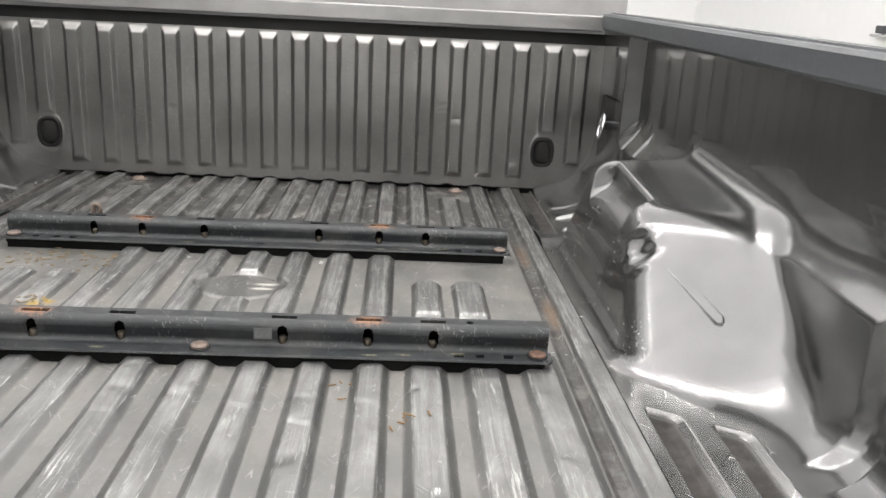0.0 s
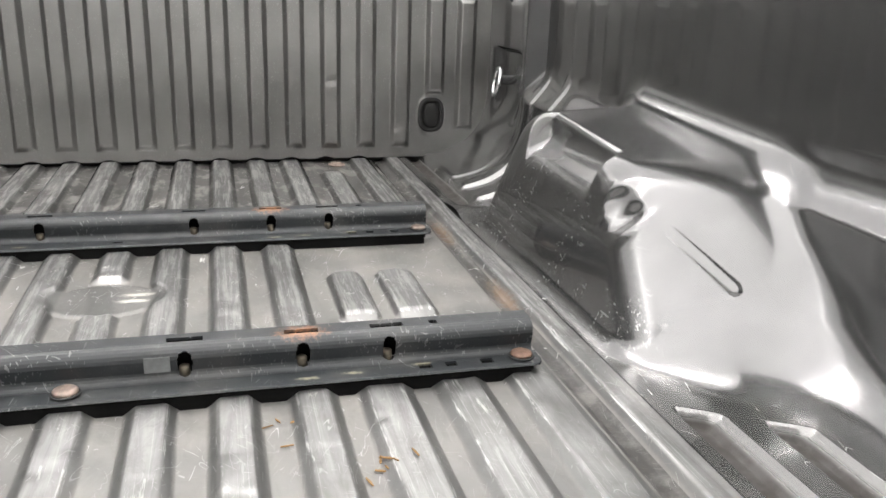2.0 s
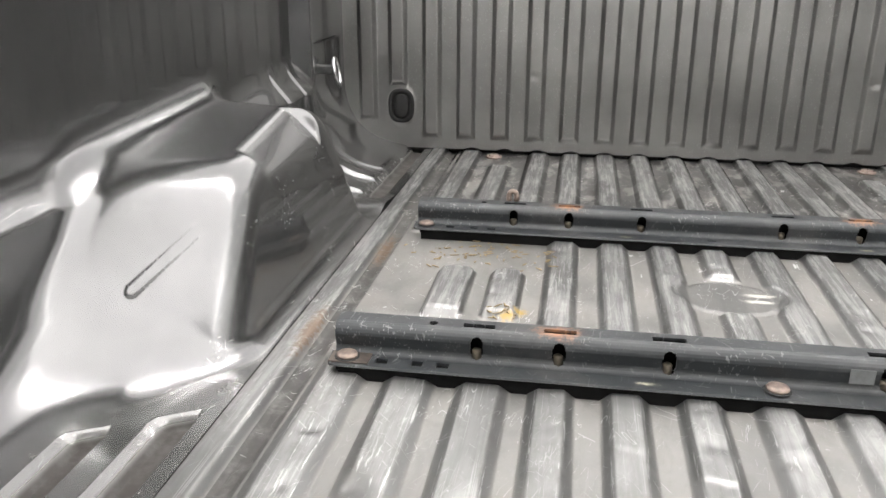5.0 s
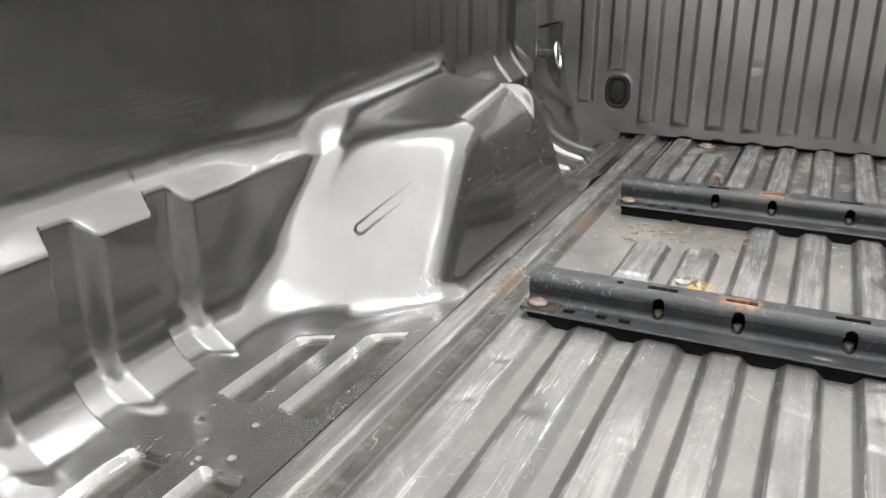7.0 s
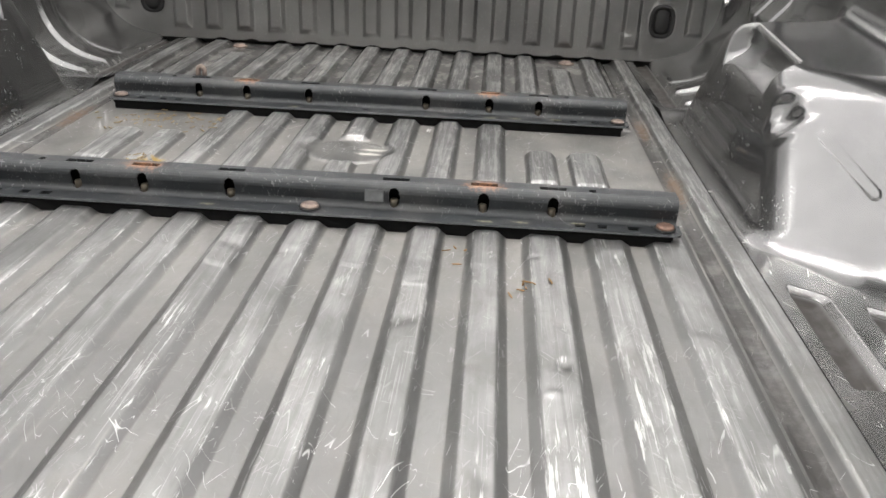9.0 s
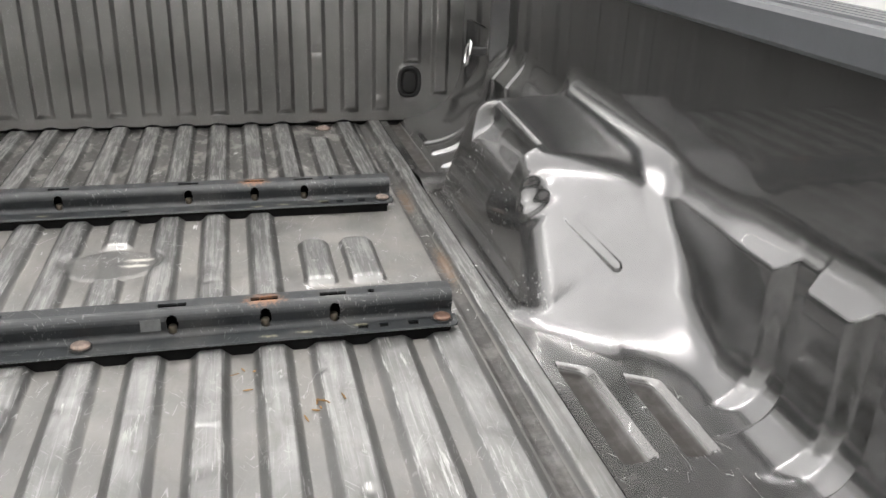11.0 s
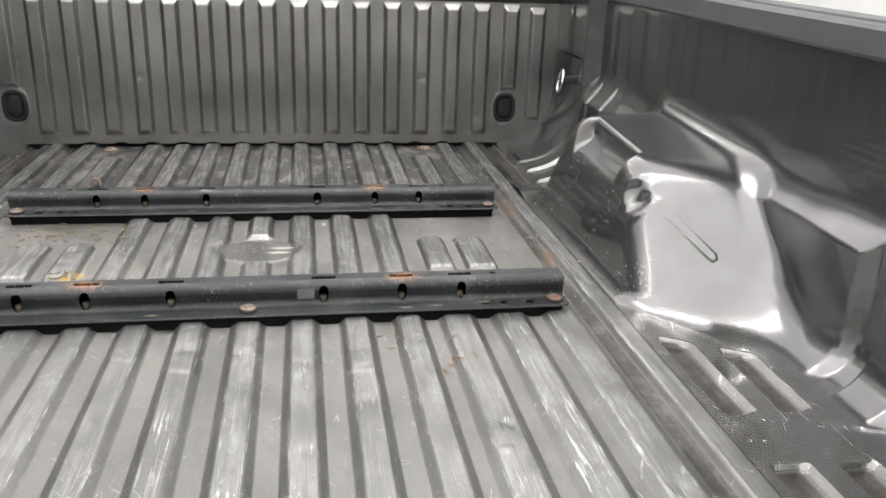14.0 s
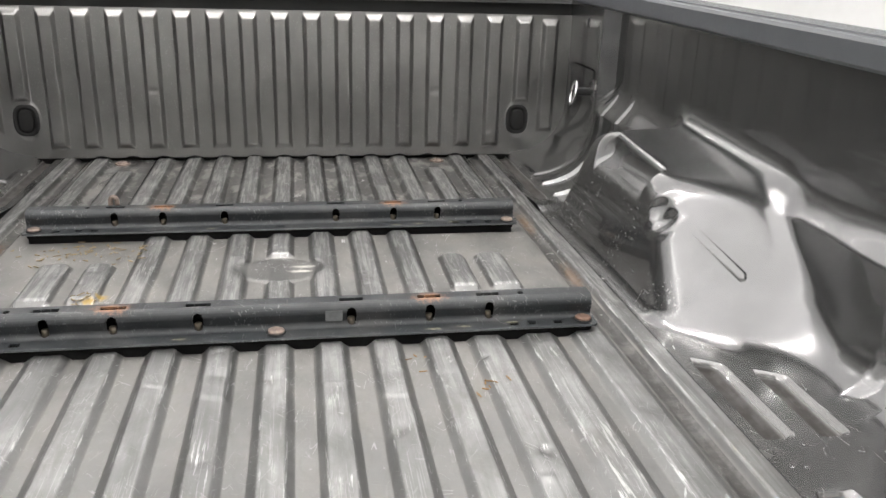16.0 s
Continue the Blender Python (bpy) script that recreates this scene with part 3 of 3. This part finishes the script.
def side_field(x, y, z, dented):
    """Distance to the bed side (positive in the open bed), for the side with positive x."""
    at_front = smooth(0.55, 0.72, y)
    ground = z - 0.010 + 0.017 * pockets(x, y) - 0.007 * at_front * front_bands(y) * smooth(0.68, 0.72, x)
    if not dented:
        for px, py in ((0.705, -0.46), (0.735, -0.505), (0.69, -0.52), (0.765, -0.475), (0.72, -0.535)):
            ground = ground - 0.0032 * np.exp(-(((x - px) ** 2 + (y - py) ** 2) / 0.0085 ** 2))
    upper = 0.905 - 0.045 * np.clip((y - 0.887) / 0.052, 0, 1)
    low = 0.872 + 0.018 * channels(y) + 0.005 * smooth(-0.26, -0.13, y) * (1 - smooth(0.45, 0.60, y)) - at_front * (0.012 + 0.007 * front_bands(y)) * (1 - smooth(0.90, 0.96, y))
    ledge = low + (z - (0.205 + 0.02 * channels(y))) * 0.85
    plane = smax(low, smin(upper, ledge, 0.022), 0.004)
    # recess that holds the tie-down ring
    plane = plane + 0.022 * smooth(0.955, 1.03, y) * smooth(0.10, 0.19, z) * (1 - smooth(0.296 + 0.10 * (1.10 - y) ** 2, 0.312 + 0.10 * (1.10 - y) ** 2, z)) * (1 - smooth(1.13, 1.19, y))
    # faint round bulge beside the wheelhouse
    plane = plane - 0.0009 * (1 - smooth(0.70, 1.15, np.sqrt(((y + 0.13) / 0.165) ** 2 + ((z - 0.235) / 0.082) ** 2))) * smooth(0.25, 0.28, z)
    wall = (plane - x) * 0.9
    bed = smin(ground, wall, 0.085 + 0.095 * at_front)
    # the wheelhouse: flat top, sloping rear face, steep foot, grooved inner edge
    across = x - 0.76
    top = z - (0.236 + 0.07 * across + 0.075 * (y - 0.15))
    rear = (z - 0.146 - 0.25 * (x - 0.75) - 0.60 * (y + 0.08)) * 0.84
    foot = (z - 0.01 - 2.4 * (y + 0.150 + 0.30 * across)) * 0.38
    corner = (z - 0.066 - 1.98 * (x - 0.690) - 1.87 * (y + 0.09)) * 0.345
    front = (y - 0.575) * 0.90 + z * 0.43
    inner = (0.650 + 0.18 * z - x) * 0.98
    house = smax(smax(top, smax(smax(rear, corner, 0.110), foot, 0.100), 0.024), front, 0.05)
    house = smax(house, inner, 0.036)
    along = smooth(0.108, 0.160, y) * (1 - smooth(0.395, 0.425, y))
    if dented:
        lip = (z - 0.176 - 0.60 * (x - 0.672)) * 0.85
        step = 0.728 - 0.10 * (z - 0.20) - x
        cut = smin(lip, step, 0.022) + 0.003
    else:
        cut = ((z - 0.190) * 0.72 - (x - 0.678) * 0.70)
    house = smax(house, cut * along - 0.05 * (1 - along), 0.014)
    if dented:
        blow = np.sqrt((x - 0.664) ** 2 + ((y - 0.036) * 0.75) ** 2 + (z - 0.190) ** 2) - 0.042
        house = smax(house, -blow, 0.008)
        r = np.sqrt((x - 0.685) ** 2 + (y - 0.046) ** 2 + (z - 0.18) ** 2)
        house = house + 0.005 * np.sin(95 * y + 60 * z) * np.sin(70 * z - 50 * x) * (1 - smooth(0.02, 0.06, r))
    # pressed bead on the rear slope
    p0, p1 = np.array((0.784, 0.108)), np.array((0.731, 0.161))
    way = p1 - p0
    t = np.clip(((x - p0[0]) * way[0] + (z - p0[1]) * way[1]) / (way @ way), 0, 1)
    bead = np.sqrt((x - p0[0] - t * way[0]) ** 2 + (z - p0[1] - t * way[1]) ** 2)
    house = house - 0.0017 * (1 - smooth(0.0040, 0.0110, bead)) * (1 - smooth(0.06, 0.1, y))
    near = smooth(-0.34, -0.24, y) * (1 - smooth(0.56, 0.66, y))
    side_fillet = 0.030 + 0.060 * (1 - smooth(0.04, 0.17, z)) * (1 - smooth(0.3, 0.5, y)) + 0.022 * smooth(0.21, 0.25, z)
    foot_fillet = 0.085 + 0.095 * at_front * (1 - near) - near * (0.061 - 0.056 * smooth(0.66, 0.76, x) * (1 - smooth(0.0, 0.1, y)))
    return smin(smin(house, wall, side_fillet), ground, foot_fillet), house, bed


def bed_side(sign):
    dented = sign > 0
    verts, quads, normals = surface_net(lambda x, y, z: side_field(x, y, z, dented)[0], (SEAM - 0.006, -0.80, -0.02), (0.93, 1.232, 0.500), 0.0036)
    keep = verts[:, 0] >= SEAM + 0.0012
    quads = quads[keep[quads].any(1)]
    verts[:, 0] = np.maximum(verts[:, 0], SEAM + 0.0012)
    centre = verts[quads].mean(1)
    _, house, bed = side_field(centre[:, 0], centre[:, 1], centre[:, 2], dented)
    kind = np.where(house < bed + 0.004, 1, np.where((centre[:, 2] < 0.0118) & (centre[:, 0] < 0.800), np.where(centre[:, 1] < 0.25, 2, 3), 0))
    verts = verts * (sign, 1, 1)
    normals = normals * (sign, 1, 1)
    if sign < 0:
        quads = quads[:, ::-1]
    objects = []
    for k, (name, label) in enumerate((("bed_side_panel", "glossy dark grey inner side panel with pressed ribs"),
                                       ("wheelhouse", "rounded grey wheelhouse, dented at its inner edge" if dented else "rounded glossy grey wheelhouse with chamfered edge"),
                                       ("side_floor", "grey side floor strip with dirty pressed pockets"),
                                       ("front_side_floor", "dirty grey side floor strip"))):
        mine = quads[kind == k]
        used, inverse = np.unique(mine, return_inverse=True)
        me = array_mesh(name, verts[used], inverse.reshape(-1, 4), normals[used])
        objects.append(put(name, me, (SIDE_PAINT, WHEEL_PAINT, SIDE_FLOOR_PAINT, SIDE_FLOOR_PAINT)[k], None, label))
    panel = under_truck(objects[0])
    for ob in objects[1:]:
        ob.parent = panel
    return panel


SIDE_FLOOR_PAINT = paint("side_floor_paint", (0.190, 0.189, 0.187), 0.23, 3, 0.02, dust=0.24, metallic=0.9, wavy=0.0, coat=0.7, flecks=0.14,
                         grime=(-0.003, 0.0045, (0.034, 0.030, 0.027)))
panels = {sign: bed_side(sign) for sign in (1, -1)}


def sub(name, bm, material, panel, label="", smooth_faces=False):
    return part(name, bm, material, panel, label, smooth_faces)


def side_rail_z(y):
    return 0.4705 + 0.0102 * y


for sign, panel in panels.items():
    # top rail: steel inner face with a ribbed plastic cap
    bm = bmesh.new()
    rows = []
    section = [(0.920, 0.0), (0.866, 0.0), (0.860, 0.006), (0.858, 0.040), (0.864, 0.046), (0.885, 0.0475), (1.02, 0.040), (1.03, 0.028), (1.03, -0.35), (1.01, -0.36), (1.01, 0.0)]
    for y in (-0.93, 1.215):
        rows.append([bm.verts.new((sign * x, y, side_rail_z(y) + z)) for x, z in section])
    for k in range(len(section)):
        m = (k + 1) % len(section)
        bm.faces.new((rows[0][k], rows[0][m], rows[1][m], rows[1][k]))
    bm.faces.new(rows[0])
    bm.faces.new(list(reversed(rows[1])))
    sub("side_rail", bm, CAP_PLASTIC, panel, "blue-grey side rail along the bed edge")
    for k in range(5):
        x = 0.885 + 0.024 * k
        bm = bmesh.new()
        ends = []
        for y in (-0.93, 1.20):
            z = side_rail_z(y) + 0.0475 - 0.055 * (x - 0.885)
            ends.append([bm.verts.new((sign * (x + dx), y, z + dz)) for dx, dz in ((-0.007, -0.003), (-0.005, 0.003), (0.005, 0.003), (0.007, -0.003))])
        for j in range(4):
            m = (j + 1) % 4
            bm.faces.new((ends[0][j], ends[0][m], ends[1][m], ends[1][j]))
        bm.faces.new(ends[0])
        bm.faces.new(list(reversed(ends[1])))
        sub("cap_ridge", bm, CAP_PLASTIC, panel)
    # tie-down ring in the front corner
    ring = [(sign * (0.862 + 0.006 * math.sin(a)), 1.112 + 0.018 * math.cos(a), 0.222 + 0.034 * math.sin(a)) for a in (2 * math.pi * k / 28 for k in range(28))]
    sub("tie_down_ring", tube_bm(ring, 0.0056, 10, closed=True), CHROME, panel, "chrome tie-down ring", True)
    sub("ring_bracket", box_bm(sign * 0.886 - 0.018, sign * 0.886 + 0.018, 1.112, 1.136, 0.214, 0.238, 0.004), SIDE_PAINT, panel)
    # Black block painted as the shaded opening of a slot.
    sub("slot", box_bm(sign * 0.873 - 0.003, sign * 0.873 + 0.003, 1.050, 1.066, 0.418, 0.446, 0.0015), RUBBER_AND_SHADE, panel)
    # end piece of the side floor
    sub("rear_side_floor", box_bm(min(sign * 0.634, sign * 0.93), max(sign * 0.634, sign * 0.93), FLOOR_END, -0.803, -0.03, 0.008, 0.003), SIDE_FLOOR_PAINT, panel)

# ---- the front wall of the bed
WALL_Y = 1.215


def front_wall_depth(x, z):
    d = np.zeros(np.broadcast(x, z).shape)
    for n in range(-9, 10):
        a = abs(n)
        lo, hi = (0.040, 0.432) if a < 8 else ((0.176, 0.432) if a == 8 else (0.084, 0.426))
        c = n * 0.0905 if a < 9 else math.copysign(0.806, n)
        up = np.clip((z - lo) / 0.014, 0, 1) * np.clip((hi - z) / 0.016, 0, 1)
        d = np.maximum(d, 0.0135 * np.minimum(trapezoid(x, c, 0.030, 0.052), up))
    for c in (-0.716, 0.716):
        r = np.sqrt(((x - c) / 0.036) ** 2 + ((z - 0.124) / 0.052) ** 2)
        d = d + 0.003 * (1 - smooth(0.9, 1.15, r))
    for x0, z0, r, h in ((0.453, 0.213, 0.014, 0.0032), (-0.366, 0.211, 0.012, 0.002), (0.62, 0.09, 0.014, 0.004)):
        d = d - h * np.exp(-((x - x0) / r) ** 2 - ((z - z0) / (0.6 * r)) ** 2)
    for k in range(8):
        d = d + 0.0004 * np.sin((3 + 2 * k) * x + k) * np.sin((4 + 3 * k) * z + 2 * k)
    return d


xs = np.arange(-0.876, 0.8765, 0.0017)
zs = np.arange(0.012, 0.4440, 0.0045)
gx, gz = np.meshgrid(xs, zs, indexing="ij")
gy = WALL_Y - front_wall_depth(gx, gz)
lift = 0.0055 * np.maximum(0, np.cos(2 * math.pi * gx / PITCH)) * (np.abs(gx) < 0.56)
gz = gz + lift * (1 - smooth(0.012, 0.04, gz))
front_wall = put("front_wall", array_mesh("front_wall", np.stack([gx, gy, gz], -1).reshape(-1, 3), grid_faces(*gx.shape)), WALL_PAINT, None,
                 "ribbed dark grey front wall of the bed")
under_truck(front_wall)
# Black backing paints the shade in the gaps round the wall.
part("backing", box_bm(-0.90, 0.90, WALL_Y + 0.035, WALL_Y + 0.055, -0.03, 0.47), RUBBER_AND_SHADE, front_wall)
part("top_rail", box_bm(-0.862, 0.862, WALL_Y - 0.006, WALL_Y + 0.06, 0.478, 0.522, 0.004), OUTER_PAINT, front_wall, "grey top rail with a bright edge")
for c in (-0.716, 0.716):
    bm = lathe_bm([(1.06, 0.0), (1.06, 0.40), (0.98, 0.68), (0.74, 0.68), (0.71, 0.04), (0.62, 0.04), (0.59, 0.80), (0.50, 0.92), (0.02, 0.92)], 48)
    for v in bm.verts:
        rr, turn = math.hypot(v.co.x, v.co.y), math.atan2(v.co.y, v.co.x)
        square = (abs(math.cos(turn)) ** 2.8 + abs(math.sin(turn)) ** 2.8) ** (-1 / 2.8)
        v.co = (0.033 * rr * square * math.cos(turn), (0.012 * min(1, 3 * rr) + 0.031 * rr) * square * math.sin(turn), 0.010 * v.co.z)
    bmesh.ops.rotate(bm, matrix=Matrix.Rotation(radians(90), 3, "X"), verts=bm.verts)
    bmesh.ops.translate(bm, vec=(c, WALL_Y - 0.0045, 0.124), verts=bm.verts)
    part("rubber_plug", bm, PLUG_RUBBER, front_wall, "oval black rubber plug", True)

# ---- cab behind the front wall, and the lowered tailgate
cab = part("cab", box_bm(-0.97, 0.97, 1.34, 2.9, -0.45, 0.66, 0.05, 4), OUTER_PAINT, None, "grey painted cab", True)
under_truck(cab)
bm = box_bm(-0.86, 0.86, 1.42, 2.75, 0.662, 1.00, 0.10, 4)
part("cab_roof", bm, OUTER_PAINT, cab, "", True)
part("hood", box_bm(-0.95, 0.95, 2.88, 4.60, -0.45, 0.30, 0.06, 4), OUTER_PAINT, cab, "", True)
part("rear_window", box_bm(-0.62, 0.62, 1.405, 1.418, 0.72, 0.90, 0.004), GLASS_DARK, cab, "dark tinted rear window")

tailgate = part("tailgate", box_bm(-0.79, 0.79, -1.52, FLOOR_END - 0.012, -0.085, -0.022, 0.010, 3), OUTER_PAINT, None, "grey tailgate folded down flat")
under_truck(tailgate)
part("tailgate_cap", box_bm(-0.78, 0.78, -1.545, -1.521, -0.088, -0.019, 0.008, 3), CAP_PLASTIC, tailgate, "scuffed plastic edge cap")

# wheels carry the truck on the garage floor
for x in (-0.83, 0.83):
    for y in (0.20, 3.6):
        bm = lathe_bm([(0.22, -0.12), (0.38, -0.12), (0.41, -0.09), (0.41, 0.09), (0.38, 0.12), (0.22, 0.12)], 36)
        bmesh.ops.rotate(bm, matrix=Matrix.Rotation(radians(90), 3, "Y"), verts=bm.verts)
        bmesh.ops.translate(bm, vec=(x, y, GROUND + 0.41), verts=bm.verts)
        under_truck(part("wheel", bm, RUBBER_AND_SHADE, None, "black tyre", True))

# bolts through the bed floor
for x, y, material, r in ((-0.463, 1.185, RUSTY, 0.017), (0.463, 1.185, RUSTY, 0.017), (-0.45, -0.781, BRASS, 0.021), (0.45, -0.781, BRASS, 0.021)):
    profile = [(r * 1.25, -0.001), (r * 1.25, 0.002), (r * 1.1, 0.0035), (r * 0.98, 0.0035), (r * 0.94, -0.0008), (r * 0.84, -0.0008), (r * 0.80, 0.006), (r * 0.66, 0.0075),
               (r * 0.58, 0.0055), (r * 0.52, 0.0075), (r * 0.40, 0.008), (r * 0.36, 0.0055), (r * 0.30, 0.0055), (r * 0.24, 0.0085), (0.001, 0.009)]
    bolt = part("floor_bolt", lathe_bm(profile, 32), material, bed_floor, "round bolt head with washer", True, place=Matrix.Translation((x, y, 0.001)))
    # Near-black cap in place of the shade in a socket hole.
    part("socket", lathe_bm([(r * 0.10, 0.005), (r * 0.10, 0.0092), (0.001, 0.0093)], 12), CAVITY_SHADE, bolt)


# ---------------------------------------------------------------- hitch rails
def rail_profile():
    """Section from the free edge of the foot flange, up the web and over to the top flange."""
    pts = [(-0.0720, 0.0155), (-0.0705, 0.018), (-0.044, 0.018)]
    for k in range(1, 6):
        a = math.radians(-90 + 18 * k)
        pts.append((-0.044 + 0.010 * math.cos(a), 0.028 + 0.010 * math.sin(a)))
    for k in range(7):
        a = math.radians(180 - 15 * k)
        pts.append((-0.022 + 0.0155 * math.cos(a), 0.0430 + 0.0155 * math.sin(a)))
    pts += [(0.0005, 0.0585), (0.0025, 0.0565)]
    return pts


def hitch_rail(centre_bolt):
    dense = []
    pts = rail_profile()
    for (y0, z0), (y1, z1) in zip(pts, pts[1:]):
        n = max(1, round(math.hypot(y1 - y0, z1 - z0) / 0.0016))
        dense += [(y0 + (y1 - y0) * k / n, z0 + (z1 - z0) * k / n) for k in range(n)]
    dense.append(pts[-1])
    prof = np.array(dense)
    half = 0.543
    xs = np.linspace(-half, half, 760)
    verts = np.stack([np.repeat(xs, len(prof)), np.tile(prof[:, 0], len(xs)), np.tile(prof[:, 1], len(xs))], 1)
    faces = grid_faces(len(xs), len(prof))
    c = verts[faces].mean(1)
    cut = np.zeros(len(faces), bool)
    for x in (0.3575, 0.2555, 0.1235):
        for s in (-1, 1):
            dx = np.abs(c[:, 0] - s * x)
            cut |= (dx < 0.020) & (np.abs(c[:, 1] + 0.0165) < 0.0056) & (c[:, 2] > 0.056) & ~((dx > 0.0065) & (dx < 0.0075) & (c[:, 1] > -0.0140))
            cut |= ((dx / 0.0082) ** 3 + (np.abs(c[:, 2] - 0.0365) / 0.0150) ** 3 < 1) & (np.abs(c[:, 2] - 0.0365) < 0.0150) & (c[:, 1] < -0.022) & (c[:, 2] > 0.0188)
    for x in (0.475, 0.430, 0.398):
        for s in (-1, 1):
            cut |= (np.abs(c[:, 0] - s * x) < 0.0078) & (np.abs(c[:, 1] + 0.0535) < 0.0066) & (c[:, 2] < 0.02)
    cut |= ((np.abs(c[:, 0]) - 0.415) ** 2 + (c[:, 1] + 0.0165) ** 2 < 0.0055 ** 2) & (c[:, 2] > 0.056)
    if not centre_bolt:
        cut |= (np.abs(c[:, 0] + 0.0) < 0.008) & (np.abs(c[:, 1] + 0.053) < 0.003) & (c[:, 2] < 0.02)
    # the flange ends are cut round, the raised part stops a little short
    far = np.abs(c[:, 0])
    cut |= (far > half - 0.012) & (c[:, 2] < 0.0185) & (((far - half + 0.012) / 0.012) ** 2 + ((np.minimum(c[:, 1], -0.054) + 0.054) / 0.018) ** 2 > 1)
    cut |= (far > half - 0.004) & (c[:, 2] > 0.02)
    bm = bmesh.new()
    vs = [bm.verts.new(v) for v in verts]
    for f, gone in zip(faces, cut):
        if not gone:
            bm.faces.new([vs[k] for k in f])
    bmesh.ops.delete(bm, geom=[v for v in bm.verts if not v.link_faces], context="VERTS")
    bmesh.ops.recalc_face_normals(bm, faces=bm.faces)
    bmesh.ops.solidify(bm, geom=bm.faces[:], thickness=0.0035)
    return bm


def bolt_bm(r):
    return lathe_bm([(r * 1.04, 0.0012), (r * 1.06, 0.0034), (r * 0.99, 0.0050), (r * 0.80, 0.0062), (r * 0.62, 0.0060), (r * 0.40, 0.0064), (0.001, 0.0066)], 26)


def build_rail(y, centre_bolt, label, turn=0.0):
    rail = tagged(empty("hitch_rail", 0, y, 0.004), label, "hitch rail", "hitch rails bolted across the bed")
    rail.rotation_euler[2] = radians(turn)
    part("channel", hitch_rail(centre_bolt), RAIL_PAINT, rail, "dark grey pressed steel channel with rust at two slots")
    # Near-black blocks paint the shadow under the rail and inside its holes.
    part("underside", box_bm(-0.530, 0.530, -0.0690, -0.010, 0.0085, 0.0140), CAVITY_SHADE, rail, "near-black block standing in for shade under the flange")
    part("shadow_strip", box_bm(-0.528, 0.528, -0.0680, -0.010, -0.0045, 0.0084), CAVITY_SHADE, rail, "near-black block standing in for the shadow under the rail")
    part("inner_shade", box_bm(-0.535, 0.535, -0.0085, -0.0055, 0.014, 0.054), CAVITY_SHADE, rail)
    part("hollow", box_bm(-0.535, 0.535, -0.0240, -0.0090, 0.044, 0.0510), CAVITY_SHADE, rail, "near-black block standing in for shade under the top flange")
    for x in (-0.3575, -0.2555, -0.1235, 0.1235, 0.2555, 0.3575):
        part("weld_nut", lathe_bm([(0.0062, 0.0), (0.0062, 0.012), (0.0050, 0.0135), (0.0012, 0.0135)], 14), TAN_STEEL, rail, "tan coated nut behind the web hole", True,
             place=Matrix.Translation((x - 0.001, -0.0255, 0.0175)))
    if centre_bolt:
        part("washer_plate", box_bm(-0.541, -0.490, -0.0665, -0.0360, 0.0183, 0.0200, 0.0006), WASHER, rail, "brown-stained square washer plate")
        part("tape_patch", box_bm(0.080, 0.108, -0.0392, -0.0386, 0.030, 0.0485, 0.0002, 1), PALE_TAPE, rail, "pale worn tape patch on the web")
    for x in (-0.520, 0.520) + ((0.0,) if centre_bolt else ()):
        bolt = part("rail_bolt", bolt_bm(0.0128), COPPERY if centre_bolt and x > 0.1 else RUSTY, rail, "rusty round bolt head", True, place=Matrix.Translation((x, -0.0505, 0.0195)))
        part("gasket", lathe_bm([(0.0160, 0.0), (0.0160, 0.0011), (0.0150, 0.0016), (0.0020, 0.0016)], 26), RUBBER_AND_SHADE, bolt, "black grimy ring under the bolt head")
    return rail


build_rail(0.0, True, "dark grey steel hitch rail bolted across the bed floor")
build_rail(0.559, False, "dark grey steel hitch rail with orange rust at two slots")

# a rusty bent pin standing in the front rail
pin = tagged(empty("bent_pin", -0.370, 0.562, 0.016), "small rusty bent pin standing behind the front rail", "pin")
line = [(0, 0, 0.0), (0, 0, 0.05)] + [(0.007 - 0.007 * math.cos(a), 0, 0.056 + 0.009 * math.sin(a)) for a in (math.pi * k / 8 for k in range(9))] + [(0.014, 0, 0.046)]
part("shank", tube_bm(line, 0.0052, 10), RUSTY, pin, "", True)


# ---------------------------------------------------------------- loose bits on the floor
def flakes(name, label, category, material, spots, size, seed):
    r = random.Random(seed)
    bm = bmesh.new()
    for cx, cy, rx, ry, n in spots:
        for _ in range(n):
            x, y = cx + r.gauss(0, rx), cy + r.gauss(0, ry)
            z = float(floor_height(np.array(x), np.array(y))) + 0.0015
            a, l, w = r.uniform(0, 6.3), size * r.uniform(0.5, 1.6), size * r.uniform(0.12, 0.3)
            ux, uy = math.cos(a), math.sin(a)
            lo = [bm.verts.new((x + ux * p * l - uy * q * w, y + uy * p * l + ux * q * w, z)) for p, q in ((-1, -0.5), (0, -1), (1, -0.4), (1, 0.4), (0, 1), (-1, 0.5))]
            hi = [bm.verts.new(v.co + Vector((0, 0, 0.0012))) for v in lo]
            bm.faces.new(hi)
            for k in range(6):
                bm.faces.new((lo[k], lo[(k + 1) % 6], hi[(k + 1) % 6], hi[k]))
    return tagged(part(name, bm, material), label, category, kind="stuff")


flakes("straw_bits", "pale dry straw bits scattered on the bed floor", "debris", STRAW, ((-0.42, 0.42, 0.07, 0.035, 70), (-0.340, 0.152, 0.014, 0.012, 16)), 0.0052, 3)
flakes("rust_flakes", "brown rust flakes lying in the floor grooves", "debris", RUST_FLAKE, ((0.315, -0.215, 0.016, 0.03, 9), (0.225, -0.13, 0.012, 0.02, 4)), 0.005, 5)
